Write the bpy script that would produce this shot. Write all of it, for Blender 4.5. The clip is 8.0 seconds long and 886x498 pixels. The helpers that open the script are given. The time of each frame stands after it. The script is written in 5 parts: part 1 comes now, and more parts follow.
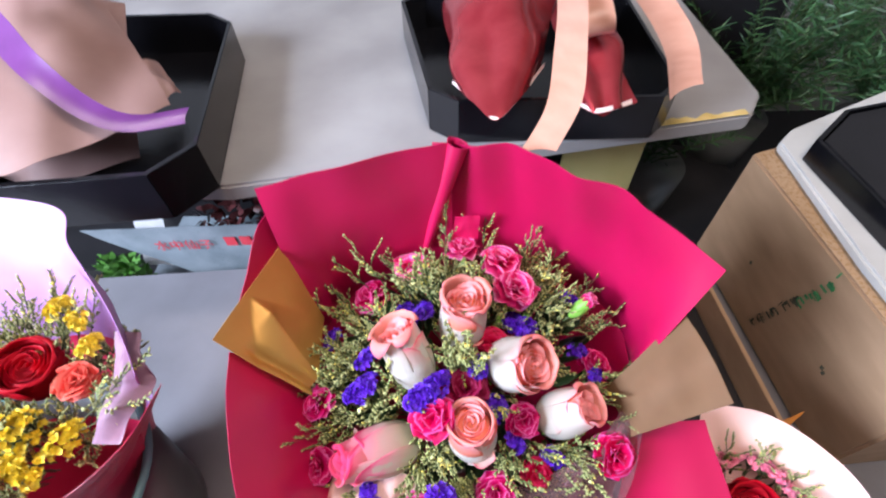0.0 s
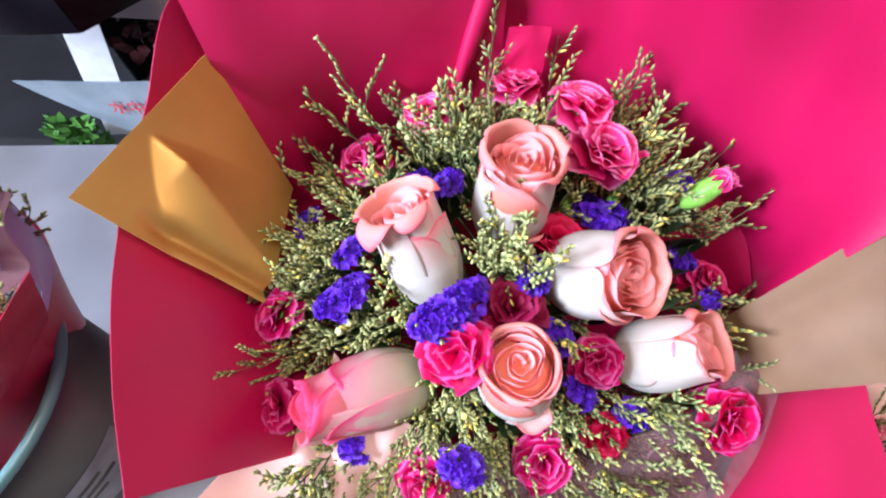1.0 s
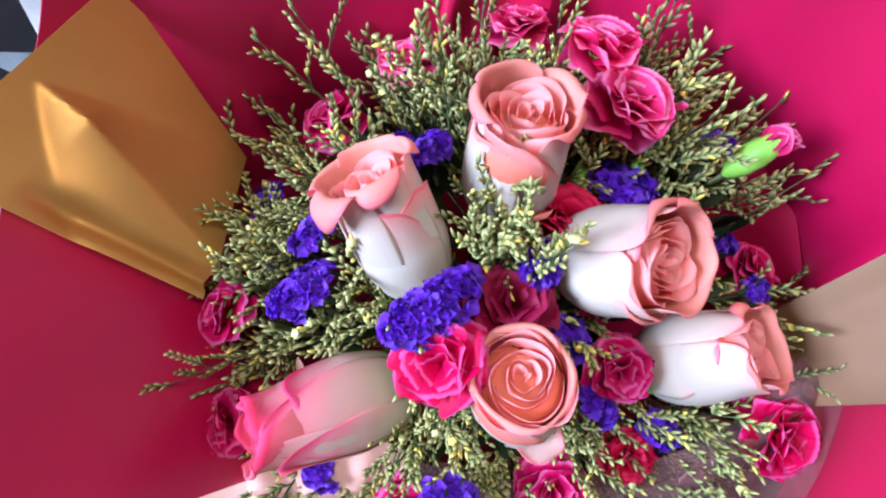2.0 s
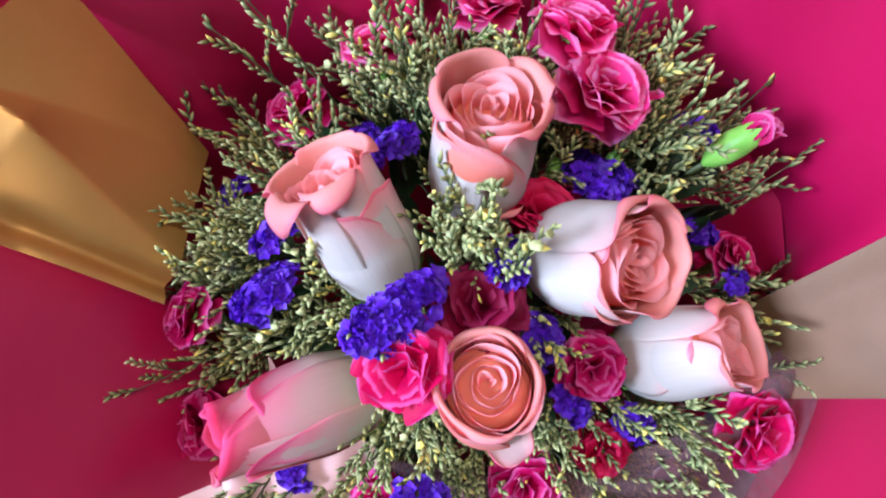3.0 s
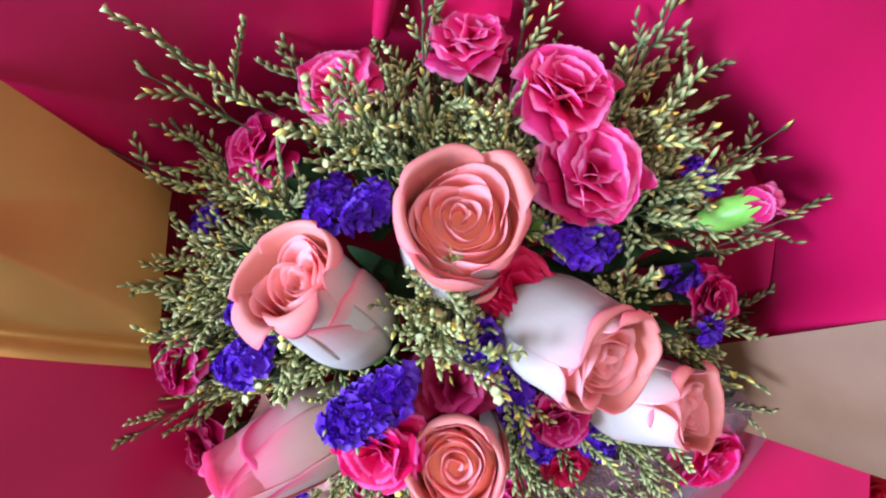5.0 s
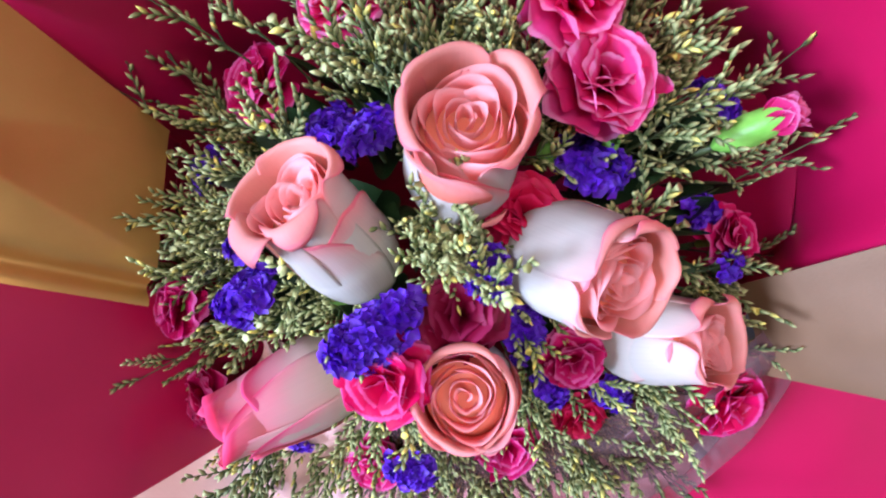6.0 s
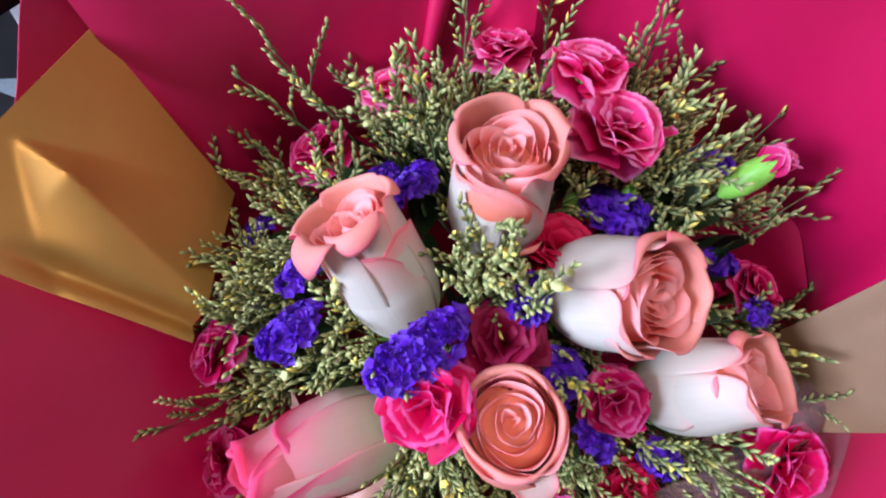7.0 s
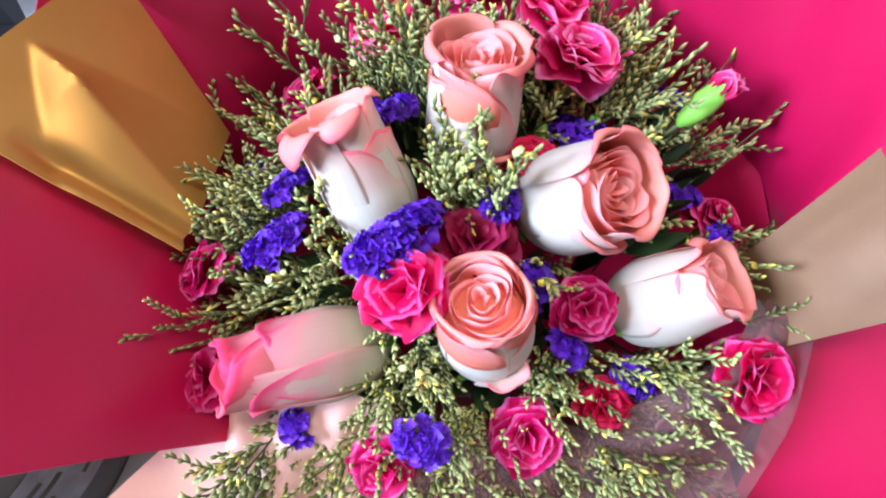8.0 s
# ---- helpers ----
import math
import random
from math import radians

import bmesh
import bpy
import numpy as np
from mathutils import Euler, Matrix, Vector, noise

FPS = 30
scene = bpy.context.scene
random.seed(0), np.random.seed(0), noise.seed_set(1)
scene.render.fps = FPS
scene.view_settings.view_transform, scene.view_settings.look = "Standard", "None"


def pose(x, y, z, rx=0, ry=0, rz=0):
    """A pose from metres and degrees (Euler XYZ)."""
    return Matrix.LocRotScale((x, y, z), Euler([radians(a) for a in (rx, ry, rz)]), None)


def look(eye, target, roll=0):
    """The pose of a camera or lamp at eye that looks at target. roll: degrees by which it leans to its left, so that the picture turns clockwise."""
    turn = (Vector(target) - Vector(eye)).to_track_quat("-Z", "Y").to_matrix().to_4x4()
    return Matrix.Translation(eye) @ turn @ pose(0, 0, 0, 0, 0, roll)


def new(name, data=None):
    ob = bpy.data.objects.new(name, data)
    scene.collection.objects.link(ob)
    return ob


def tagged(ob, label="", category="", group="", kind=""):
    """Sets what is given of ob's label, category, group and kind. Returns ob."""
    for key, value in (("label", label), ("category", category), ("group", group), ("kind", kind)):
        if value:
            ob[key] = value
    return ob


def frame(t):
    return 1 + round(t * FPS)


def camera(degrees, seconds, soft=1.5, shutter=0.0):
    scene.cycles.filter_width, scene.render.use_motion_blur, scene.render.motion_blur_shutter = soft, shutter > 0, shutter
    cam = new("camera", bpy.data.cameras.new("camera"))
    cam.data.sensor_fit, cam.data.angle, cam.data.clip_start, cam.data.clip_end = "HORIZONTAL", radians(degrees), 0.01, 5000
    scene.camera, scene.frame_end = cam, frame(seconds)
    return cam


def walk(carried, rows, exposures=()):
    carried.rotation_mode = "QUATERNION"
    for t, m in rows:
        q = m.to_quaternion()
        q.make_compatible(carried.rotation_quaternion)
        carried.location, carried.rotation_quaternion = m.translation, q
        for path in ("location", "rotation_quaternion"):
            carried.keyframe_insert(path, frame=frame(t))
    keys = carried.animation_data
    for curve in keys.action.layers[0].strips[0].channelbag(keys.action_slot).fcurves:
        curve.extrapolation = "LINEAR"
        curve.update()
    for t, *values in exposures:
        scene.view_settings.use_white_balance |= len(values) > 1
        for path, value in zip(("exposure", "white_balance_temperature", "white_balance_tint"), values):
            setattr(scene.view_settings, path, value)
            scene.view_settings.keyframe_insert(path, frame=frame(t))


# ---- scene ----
cam = camera(89.6, 8.0, soft=2.1, shutter=0.2)
PATH = [
    (0, (-0.011, 0.017, 1.205), (-0.04, 1.297, -0.331), -1.8),
    (0.5, (-0.011, 0.042, 1.115), (-0.064, 1.155, -0.546), 0.1),
    (1, (-0.027, 0.085, 1.051), (-0.107, 1.039, -0.704), -1.4),
    (1.5, (-0.022, 0.099, 1.015), (-0.11, 0.996, -0.77), -2.5),
    (1.7, (-0.022, 0.104, 1.007), (-0.113, 1.0, -0.779), -2.6),
    (3, (-0.007, 0.122, 1.003), (-0.086, 0.911, -0.833), -3.6),
    (3.5, (-0.01, 0.157, 1.012), (-0.085, 0.778, -0.887), -4.8),
    (4, (-0.003, 0.18, 1.019), (-0.081, 0.676, -0.917), -6.7),
    (5.3, (0.008, 0.209, 1.021), (-0.074, 0.414, -0.967), -19.3),
    (5.5, (0.012, 0.202, 1.018), (-0.078, 0.402, -0.97), -21.8),
    (6, (0.004, 0.176, 1.009), (-0.106, 0.435, -0.971), -21.2),
    (6.5, (-0.006, 0.152, 1.013), (-0.143, 0.833, -0.863), -9.8),
    (7, (-0.01, 0.126, 1.009), (-0.149, 1.004, -0.782), -7.5),
    (7.5, (-0.011, 0.102, 1.001), (-0.138, 1.029, -0.767), -6.0),
    (8, (0.0, 0.068, 0.991), (-0.125, 1.11, -0.712), -5.4),
]
EXPOSURES = [(0.0, 0.78, 6300, 21), (0.5, 0.92, 6250, 21), (1.5, 0.74, 6100, 22), (3.0, 0.42, 5650, 23), (6.0, 0.50, 5600, 23), (6.5, 0.36, 5750, 22), (7.5, 0.30, 6200, 20), (8.0, 0.82, 6000, 17)]
walk(cam, [(t, look(eye, target, roll)) for t, eye, target, roll in PATH], EXPOSURES)

# ---- world and daylight ----
world = bpy.data.worlds.new("sky")
scene.world = world
world.use_nodes = True
wn = world.node_tree
sky = wn.nodes.new("ShaderNodeTexSky")
sky.sky_type = "NISHITA"
sky.sun_disc = False
sky.sun_elevation, sky.sun_rotation = radians(38), radians(-70)
wn.links.new(sky.outputs[0], wn.nodes["Background"].inputs[0])
wn.nodes["Background"].inputs[1].default_value = 0.05


def area_lamp(name, eye, target, sx, sy, watts, colour):
    data = bpy.data.lights.new(name, "AREA")
    data.shape, data.size, data.size_y, data.energy, data.color = "RECTANGLE", sx, sy, watts, colour
    ob = new(name, data)
    ob.matrix_world = look(eye, target)
    return ob


# daylight through the open shop front, and fill from an added, unseen ceiling tube
area_lamp("shopfront_daylight", (-1.66, -0.52, 1.86), (0.1, 0.2, 0.82), 0.85, 0.8, 84, (0.72, 0.85, 1.0))
area_lamp("ceiling_fill_light", (0.15, -0.1, 3.12), (0.15, -0.1, 0.0), 1.2, 0.25, 26, (1.0, 0.87, 0.72))

# ---- materials ----


def node_mat(name):
    m = bpy.data.materials.new(name)
    m.use_nodes = True
    return m, m.node_tree.nodes, m.node_tree.links, m.node_tree.nodes["Principled BSDF"]


def mottled(name, c1, c2, scale=40.0, rough=0.6, bump=0.1, fine=400.0, metal=0.0, rand=0.0, sheen=0.0, stretch=(1, 1, 1), spec=0.5, island=False):
    """A surface of two tones, mixed by coarse noise, with fine relief; rand: change of brightness from piece to piece."""
    m, n, l, p = node_mat(name)
    tc = n.new("ShaderNodeTexCoord")
    mp = n.new("ShaderNodeMapping")
    mp.inputs["Scale"].default_value = stretch
    l.new(tc.outputs["Object"], mp.inputs[0])
    a = n.new("ShaderNodeTexNoise")
    a.inputs["Scale"].default_value, a.inputs["Detail"].default_value = scale, 5
    b = n.new("ShaderNodeTexNoise")
    b.inputs["Scale"].default_value, b.inputs["Detail"].default_value = fine, 3
    l.new(mp.outputs[0], a.inputs["Vector"])
    l.new(mp.outputs[0], b.inputs["Vector"])
    ramp = n.new("ShaderNodeValToRGB")
    ramp.color_ramp.elements[0].position, ramp.color_ramp.elements[1].position = 0.32, 0.68
    ramp.color_ramp.elements[0].color, ramp.color_ramp.elements[1].color = (*c1, 1), (*c2, 1)
    l.new(a.outputs[0], ramp.inputs[0])
    col = ramp.outputs[0]
    if rand:
        hsv = n.new("ShaderNodeHueSaturation")
        src = n.new("ShaderNodeNewGeometry") if island else n.new("ShaderNodeObjectInfo")
        mr = n.new("ShaderNodeMapRange")
        mr.inputs[3].default_value, mr.inputs[4].default_value = 1 - rand, 1 + rand
        l.new(src.outputs["Random Per Island" if island else "Random"], mr.inputs[0])
        l.new(mr.outputs[0], hsv.inputs["Value"])
        l.new(col, hsv.inputs["Color"])
        col = hsv.outputs[0]
    l.new(col, p.inputs["Base Color"])
    r = n.new("ShaderNodeMapRange")
    r.inputs[3].default_value, r.inputs[4].default_value = max(0.02, rough - 0.08), min(1, rough + 0.08)
    l.new(b.outputs[0], r.inputs[0])
    l.new(r.outputs[0], p.inputs["Roughness"])
    p.inputs["Metallic"].default_value = metal
    p.inputs["Specular IOR Level"].default_value = spec
    if sheen:
        p.inputs["Sheen Weight"].default_value = sheen
    bp = n.new("ShaderNodeBump")
    bp.inputs["Strength"].default_value, bp.inputs["Distance"].default_value = bump, 0.001
    l.new(b.outputs[0], bp.inputs["Height"])
    l.new(bp.outputs[0], p.inputs["Normal"])
    return m


def petal_mat(name, base, blush, edge, start, full, rough=0.5, veins=60.0, through_light=0.36, rand=0.08):
    """Petal skin: base tone at the claw, blush towards the rim, edge at the very rim; UV v runs from claw to rim, u across."""
    m, n, l, p = node_mat(name)
    uv = n.new("ShaderNodeUVMap")
    sep = n.new("ShaderNodeSeparateXYZ")
    l.new(uv.outputs[0], sep.inputs[0])
    tc = n.new("ShaderNodeTexCoord")
    nz = n.new("ShaderNodeTexNoise")
    nz.inputs["Scale"].default_value, nz.inputs["Detail"].default_value = 110, 4
    l.new(tc.outputs["Object"], nz.inputs["Vector"])
    # distance from the petal's middle line adds to the height, so that the sides blush too
    side = n.new("ShaderNodeMath")
    side.operation = "MULTIPLY_ADD"
    ab = n.new("ShaderNodeMath")
    ab.operation = "SUBTRACT"
    l.new(sep.outputs[0], ab.inputs[0])
    ab.inputs[1].default_value = 0.5
    ab2 = n.new("ShaderNodeMath")
    ab2.operation = "ABSOLUTE"
    l.new(ab.outputs[0], ab2.inputs[0])
    pw = n.new("ShaderNodeMath")
    pw.operation = "POWER"
    l.new(ab2.outputs[0], pw.inputs[0])
    pw.inputs[1].default_value = 3.0
    up = n.new("ShaderNodeMath")
    up.operation = "POWER"
    l.new(sep.outputs[1], up.inputs[0])
    up.inputs[1].default_value = 3.0
    l.new(pw.outputs[0], side.inputs[0])
    l.new(up.outputs[0], side.inputs[1])
    l.new(sep.outputs[1], side.inputs[2])
    nz_add = n.new("ShaderNodeMath")
    nz_add.operation = "MULTIPLY_ADD"
    l.new(nz.outputs[0], nz_add.inputs[0])
    nz_add.inputs[1].default_value = 0.10
    l.new(side.outputs[0], nz_add.inputs[2])
    ramp = n.new("ShaderNodeValToRGB")
    els = ramp.color_ramp.elements
    ramp.color_ramp.interpolation = "EASE"
    els[0].position, els[0].color = start, (*base, 1)
    els[1].position, els[1].color = 1.0, (*edge, 1)
    half = els.new(start + (full - start) * 0.5)
    half.color = (*[0.62 * a + 0.38 * b for a, b in zip(base, blush)], 1)
    e = els.new(full)
    e.color = (*blush, 1)
    l.new(nz_add.outputs[0], ramp.inputs[0])
    # veins
    wv = n.new("ShaderNodeTexNoise")
    mp = n.new("ShaderNodeMapping")
    mp.inputs["Scale"].default_value = (veins, 3, 1)
    l.new(uv.outputs[0], mp.inputs[0])
    l.new(mp.outputs[0], wv.inputs["Vector"])
    wv.inputs["Scale"].default_value, wv.inputs["Detail"].default_value = 1.0, 3
    hsv = n.new("ShaderNodeHueSaturation")
    mr = n.new("ShaderNodeMapRange")
    mr.inputs[3].default_value, mr.inputs[4].default_value = 0.94, 1.05
    l.new(wv.outputs[0], mr.inputs[0])
    oi = n.new("ShaderNodeObjectInfo")
    mr2 = n.new("ShaderNodeMapRange")
    mr2.inputs[3].default_value, mr2.inputs[4].default_value = 1 - rand, 1 + rand
    l.new(oi.outputs["Random"], mr2.inputs[0])
    mul = n.new("ShaderNodeMath")
    mul.operation = "MULTIPLY"
    l.new(mr.outputs[0], mul.inputs[0])
    l.new(mr2.outputs[0], mul.inputs[1])
    l.new(mul.outputs[0], hsv.inputs["Value"])
    l.new(ramp.outputs[0], hsv.inputs["Color"])
    l.new(hsv.outputs[0], p.inputs["Base Color"])
    p.inputs["Roughness"].default_value = rough
    p.inputs["Specular IOR Level"].default_value = 0.16
    bp = n.new("ShaderNodeBump")
    bp.inputs["Strength"].default_value, bp.inputs["Distance"].default_value = 0.25, 0.0006
    l.new(wv.outputs[0], bp.inputs["Height"])
    l.new(bp.outputs[0], p.inputs["Normal"])
    tr = n.new("ShaderNodeBsdfTranslucent")
    l.new(hsv.outputs[0], tr.inputs[0])
    mx = n.new("ShaderNodeMixShader")
    mx.inputs[0].default_value = through_light
    l.new(p.outputs[0], mx.inputs[1])
    l.new(tr.outputs[0], mx.inputs[2])
    l.new(mx.outputs[0], n["Material Output"].inputs[0])
    return m


def bud_mat(name, base, tip, odd, share):
    """Tiny buds: base tone to tip tone along v, some islands in an odd tone."""
    m, n, l, p = node_mat(name)
    uv = n.new("ShaderNodeUVMap")
    sep = n.new("ShaderNodeSeparateXYZ")
    l.new(uv.outputs[0], sep.inputs[0])
    ramp = n.new("ShaderNodeValToRGB")
    ramp.color_ramp.elements[0].position, ramp.color_ramp.elements[0].color = 0.05, (*base, 1)
    ramp.color_ramp.elements[1].position, ramp.color_ramp.elements[1].color = 0.85, (*tip, 1)
    l.new(sep.outputs[1], ramp.inputs[0])
    geo = n.new("ShaderNodeNewGeometry")
    lt = n.new("ShaderNodeMath")
    lt.operation = "LESS_THAN"
    lt.inputs[1].default_value = share
    l.new(geo.outputs["Random Per Island"], lt.inputs[0])
    ml = n.new("ShaderNodeMath")
    ml.operation = "MULTIPLY"
    l.new(lt.outputs[0], ml.inputs[0])
    l.new(sep.outputs[1], ml.inputs[1])
    mix = n.new("ShaderNodeMixRGB")
    l.new(ml.outputs[0], mix.inputs[0])
    l.new(ramp.outputs[0], mix.inputs[1])
    mix.inputs[2].default_value = (*odd, 1)
    hsv = n.new("ShaderNodeHueSaturation")
    mr = n.new("ShaderNodeMapRange")
    mr.inputs[3].default_value, mr.inputs[4].default_value = 0.72, 1.28
    oi = n.new("ShaderNodeObjectInfo")
    l.new(oi.outputs["Random"], mr.inputs[0])
    l.new(mr.outputs[0], hsv.inputs["Value"])
    l.new(mix.outputs[0], hsv.inputs["Color"])
    l.new(hsv.outputs[0], p.inputs["Base Color"])
    p.inputs["Roughness"].default_value = 0.55
    p.inputs["Specular IOR Level"].default_value = 0.35
    return m


PAPER = mottled("crimson_paper", (0.43, 0.003, 0.058), (0.49, 0.004, 0.068), 14, 0.40, 0.04, 900, spec=0.62)
GOLD = mottled("gold_paper", (0.58, 0.31, 0.075), (0.64, 0.36, 0.095), 25, 0.50, 0.04, 900, metal=0.65)
KRAFT = mottled("gold_kraft_paper", (0.155, 0.080, 0.036), (0.185, 0.098, 0.046), 30, 0.5, 0.06, 800, metal=0.2)
TISSUE = mottled("pale_pink_tissue", (0.60, 0.34, 0.31), (0.70, 0.42, 0.38), 30, 0.6, 0.2, 200)
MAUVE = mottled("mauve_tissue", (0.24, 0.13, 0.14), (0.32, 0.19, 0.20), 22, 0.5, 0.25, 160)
BLUSH = mottled("blush_paper", (0.80, 0.50, 0.44), (0.86, 0.57, 0.50), 20, 0.5, 0.1, 500)
LILAC = mottled("lilac_paper", (0.46, 0.23, 0.54), (0.54, 0.29, 0.62), 18, 0.45, 0.05, 700)
REDPAPER = mottled("deep_red_paper", (0.42, 0.012, 0.05), (0.50, 0.02, 0.07), 18, 0.4, 0.05, 700)
# pale pink lowered in tone: the shade at the back left is in the colour
PALEPINK = mottled("shaded_pink_paper", (0.26, 0.15, 0.13), (0.32, 0.195, 0.17), 15, 0.55, 0.08, 500)
ROSE = petal_mat("rose_petal", (0.70, 0.675, 0.61), (0.94, 0.45, 0.46), (0.93, 0.26, 0.33), 0.56, 0.98, through_light=0.34)
ROSE_IN = petal_mat("rose_inner_petal", (0.98, 0.32, 0.20), (0.98, 0.40, 0.35), (0.98, 0.49, 0.49), 0.40, 0.85, through_light=0.45)
ROSE_LIP = petal_mat("rose_lip_petal", (0.97, 0.46, 0.36), (0.97, 0.41, 0.39), (0.96, 0.33, 0.38), 0.55, 0.97, through_light=0.45)
ROSE_PINK = petal_mat("rose_pink_petal", (0.72, 0.69, 0.57), (0.95, 0.38, 0.47), (0.92, 0.12, 0.30), 0.36, 0.80)
ROSE_PINK_IN = petal_mat("rose_pink_inner_petal", (0.92, 0.40, 0.38), (0.95, 0.26, 0.38), (0.92, 0.12, 0.30), 0.40, 0.90, through_light=0.5)
CARN = petal_mat("carnation_magenta_petal", (0.54, 0.001, 0.08), (0.72, 0.012, 0.18), (0.84, 0.14, 0.42), 0.55, 0.95, veins=30, rand=0.15, through_light=0.48)
CARN_PALE = petal_mat("carnation_rose_petal", (0.70, 0.008, 0.14), (0.86, 0.06, 0.28), (0.92, 0.28, 0.54), 0.55, 0.94, veins=30, rand=0.15, through_light=0.48)
CARN_RED = petal_mat("carnation_crimson_petal", (0.40, 0.0, 0.02), (0.56, 0.004, 0.05), (0.66, 0.02, 0.10), 0.3, 0.86, veins=30, rand=0.12)
CARN_HOT = petal_mat("carnation_hot_pink_petal", (0.68, 0.002, 0.09), (0.78, 0.006, 0.13), (0.88, 0.12, 0.42), 0.5, 0.95, veins=30, rand=0.1, through_light=0.48)
CARN_WINE = petal_mat("carnation_wine_petal", (0.14, 0.001, 0.015), (0.24, 0.003, 0.035), (0.36, 0.02, 0.09), 0.3, 0.86, veins=30, rand=0.15)
CORAL = petal_mat("carnation_coral_petal", (0.62, 0.03, 0.02), (0.78, 0.07, 0.05), (0.84, 0.20, 0.14), 0.3, 0.8, veins=30)
REDROSE = petal_mat("red_rose_petal", (0.36, 0.0, 0.01), (0.50, 0.002, 0.012), (0.58, 0.01, 0.025), 0.3, 0.8)
STATICE = mottled("statice_purple", (0.060, 0.004, 0.36), (0.13, 0.014, 0.58), 160, 0.6, 0.3, 900, rand=0.35, island=True)
YELLOW = mottled("yellow_florets", (0.62, 0.44, 0.01), (0.76, 0.58, 0.03), 120, 0.6, 0.2, 900, rand=0.25, island=True)
PINKFLORET = mottled("pink_florets", (0.62, 0.10, 0.20), (0.78, 0.28, 0.36), 120, 0.6, 0.2, 900, rand=0.3, island=True)
BUDS = bud_mat("limonium_buds", (0.050, 0.090, 0.016), (0.44, 0.46, 0.19), (0.92, 0.78, 0.14), 0.07)
# stem and leaf greens lowered to deepen the shade between the flowers
STEM = mottled("green_stem", (0.035, 0.055, 0.016), (0.07, 0.10, 0.028), 90, 0.55, 0.2, 600)
LEAF = mottled("leaf_green", (0.010, 0.030, 0.009), (0.025, 0.06, 0.018), 70, 0.4, 0.2, 500)
CALYX = mottled("calyx_green", (0.16, 0.42, 0.05), (0.26, 0.56, 0.09), 80, 0.45, 0.15, 500)
WHITE = mottled("white_board", (0.25, 0.24, 0.235), (0.34, 0.33, 0.32), 6, 0.55, 0.25, 300)
TABLETOP = mottled("smudged_table_board", (0.125, 0.12, 0.125), (0.195, 0.19, 0.20), 5, 0.5, 0.2, 300)
FOAM = mottled("styrofoam", (0.46, 0.46, 0.43), (0.58, 0.58, 0.55), 9, 0.7, 0.35, 350)
BLACK = mottled("black_card_box", (0.004, 0.004, 0.005), (0.007, 0.007, 0.009), 15, 0.17, 0.1, 400)
# near-black card; also stands in for the shade under the shelf
DARKBOX = mottled("dark_card_and_shade", (0.006, 0.006, 0.007), (0.012, 0.011, 0.013), 10, 0.5, 0.1, 300)
CARDBOARD = mottled("cardboard", (0.36, 0.225, 0.125), (0.47, 0.305, 0.18), 8, 0.65, 0.25, 250, stretch=(1, 1, 3))
TAPE = mottled("brown_tape", (0.36, 0.22, 0.11), (0.42, 0.27, 0.15), 12, 0.28, 0.1, 200)
GREYPLASTIC = mottled("grey_plastic", (0.075, 0.08, 0.078), (0.105, 0.11, 0.106), 12, 0.35, 0.08, 300)
TEAL = mottled("teal_plastic", (0.10, 0.24, 0.25), (0.13, 0.30, 0.31), 12, 0.35, 0.08, 300)
FOIL = mottled("red_foil", (0.36, 0.03, 0.04), (0.48, 0.06, 0.07), 20, 0.22, 1.0, 45, metal=0.6)
FOILEDGE = mottled("pale_foil_edge", (0.78, 0.62, 0.58), (0.86, 0.74, 0.70), 20, 0.35, 0.1, 200)
RIBBON = mottled("peach_satin", (0.52, 0.25, 0.17), (0.60, 0.31, 0.22), 25, 0.35, 0.12, 600, sheen=0.3, stretch=(1, 1, 6))
PURPLERIB = mottled("purple_satin", (0.13, 0.025, 0.17), (0.18, 0.04, 0.23), 25, 0.35, 0.12, 600, sheen=0.3)
CARD = mottled("grey_printed_card", (0.13, 0.165, 0.18), (0.24, 0.28, 0.30), 12, 0.3, 0.1, 300)
LABEL = mottled("white_label", (0.66, 0.66, 0.66), (0.76, 0.76, 0.76), 60, 0.4, 0.05, 300)
PRINTRED = mottled("red_print", (0.55, 0.03, 0.05), (0.62, 0.05, 0.07), 60, 0.5, 0.05, 300)
PRINTGREEN = mottled("green_print", (0.03, 0.22, 0.07), (0.05, 0.30, 0.10), 60, 0.5, 0.05, 300)
PRINTDARK = mottled("dark_print", (0.05, 0.055, 0.03), (0.10, 0.10, 0.06), 60, 0.6, 0.05, 300)
STAIN = mottled("yellow_stain", (0.55, 0.38, 0.10), (0.68, 0.52, 0.22), 40, 0.7, 0.2, 200)
DRIED = mottled("dried_flowers", (0.045, 0.008, 0.009), (0.14, 0.035, 0.035), 120, 0.4, 0.3, 400, rand=0.5, island=True)
WALLPAINT = mottled("wall_paint", (0.17, 0.17, 0.165), (0.22, 0.22, 0.215), 3, 0.75, 0.2, 150)
CONCRETE = mottled("concrete_floor", (0.22, 0.21, 0.20), (0.32, 0.31, 0.29), 5, 0.7, 0.3, 120)
MUSTARD = mottled("mustard_board", (0.40, 0.34, 0.12), (0.48, 0.42, 0.18), 8, 0.6, 0.15, 200)
FERN = mottled("fern_green", (0.02, 0.07, 0.022), (0.05, 0.14, 0.045), 60, 0.5, 0.2, 300, rand=0.3, island=True)
TUBE = bpy.data.materials.new("tube_glow")
TUBE.use_nodes = True
TUBE.node_tree.nodes["Principled BSDF"].inputs["Emission Color"].default_value = (1, 0.93, 0.82, 1)
TUBE.node_tree.nodes["Principled BSDF"].inputs["Emission Strength"].default_value = 3


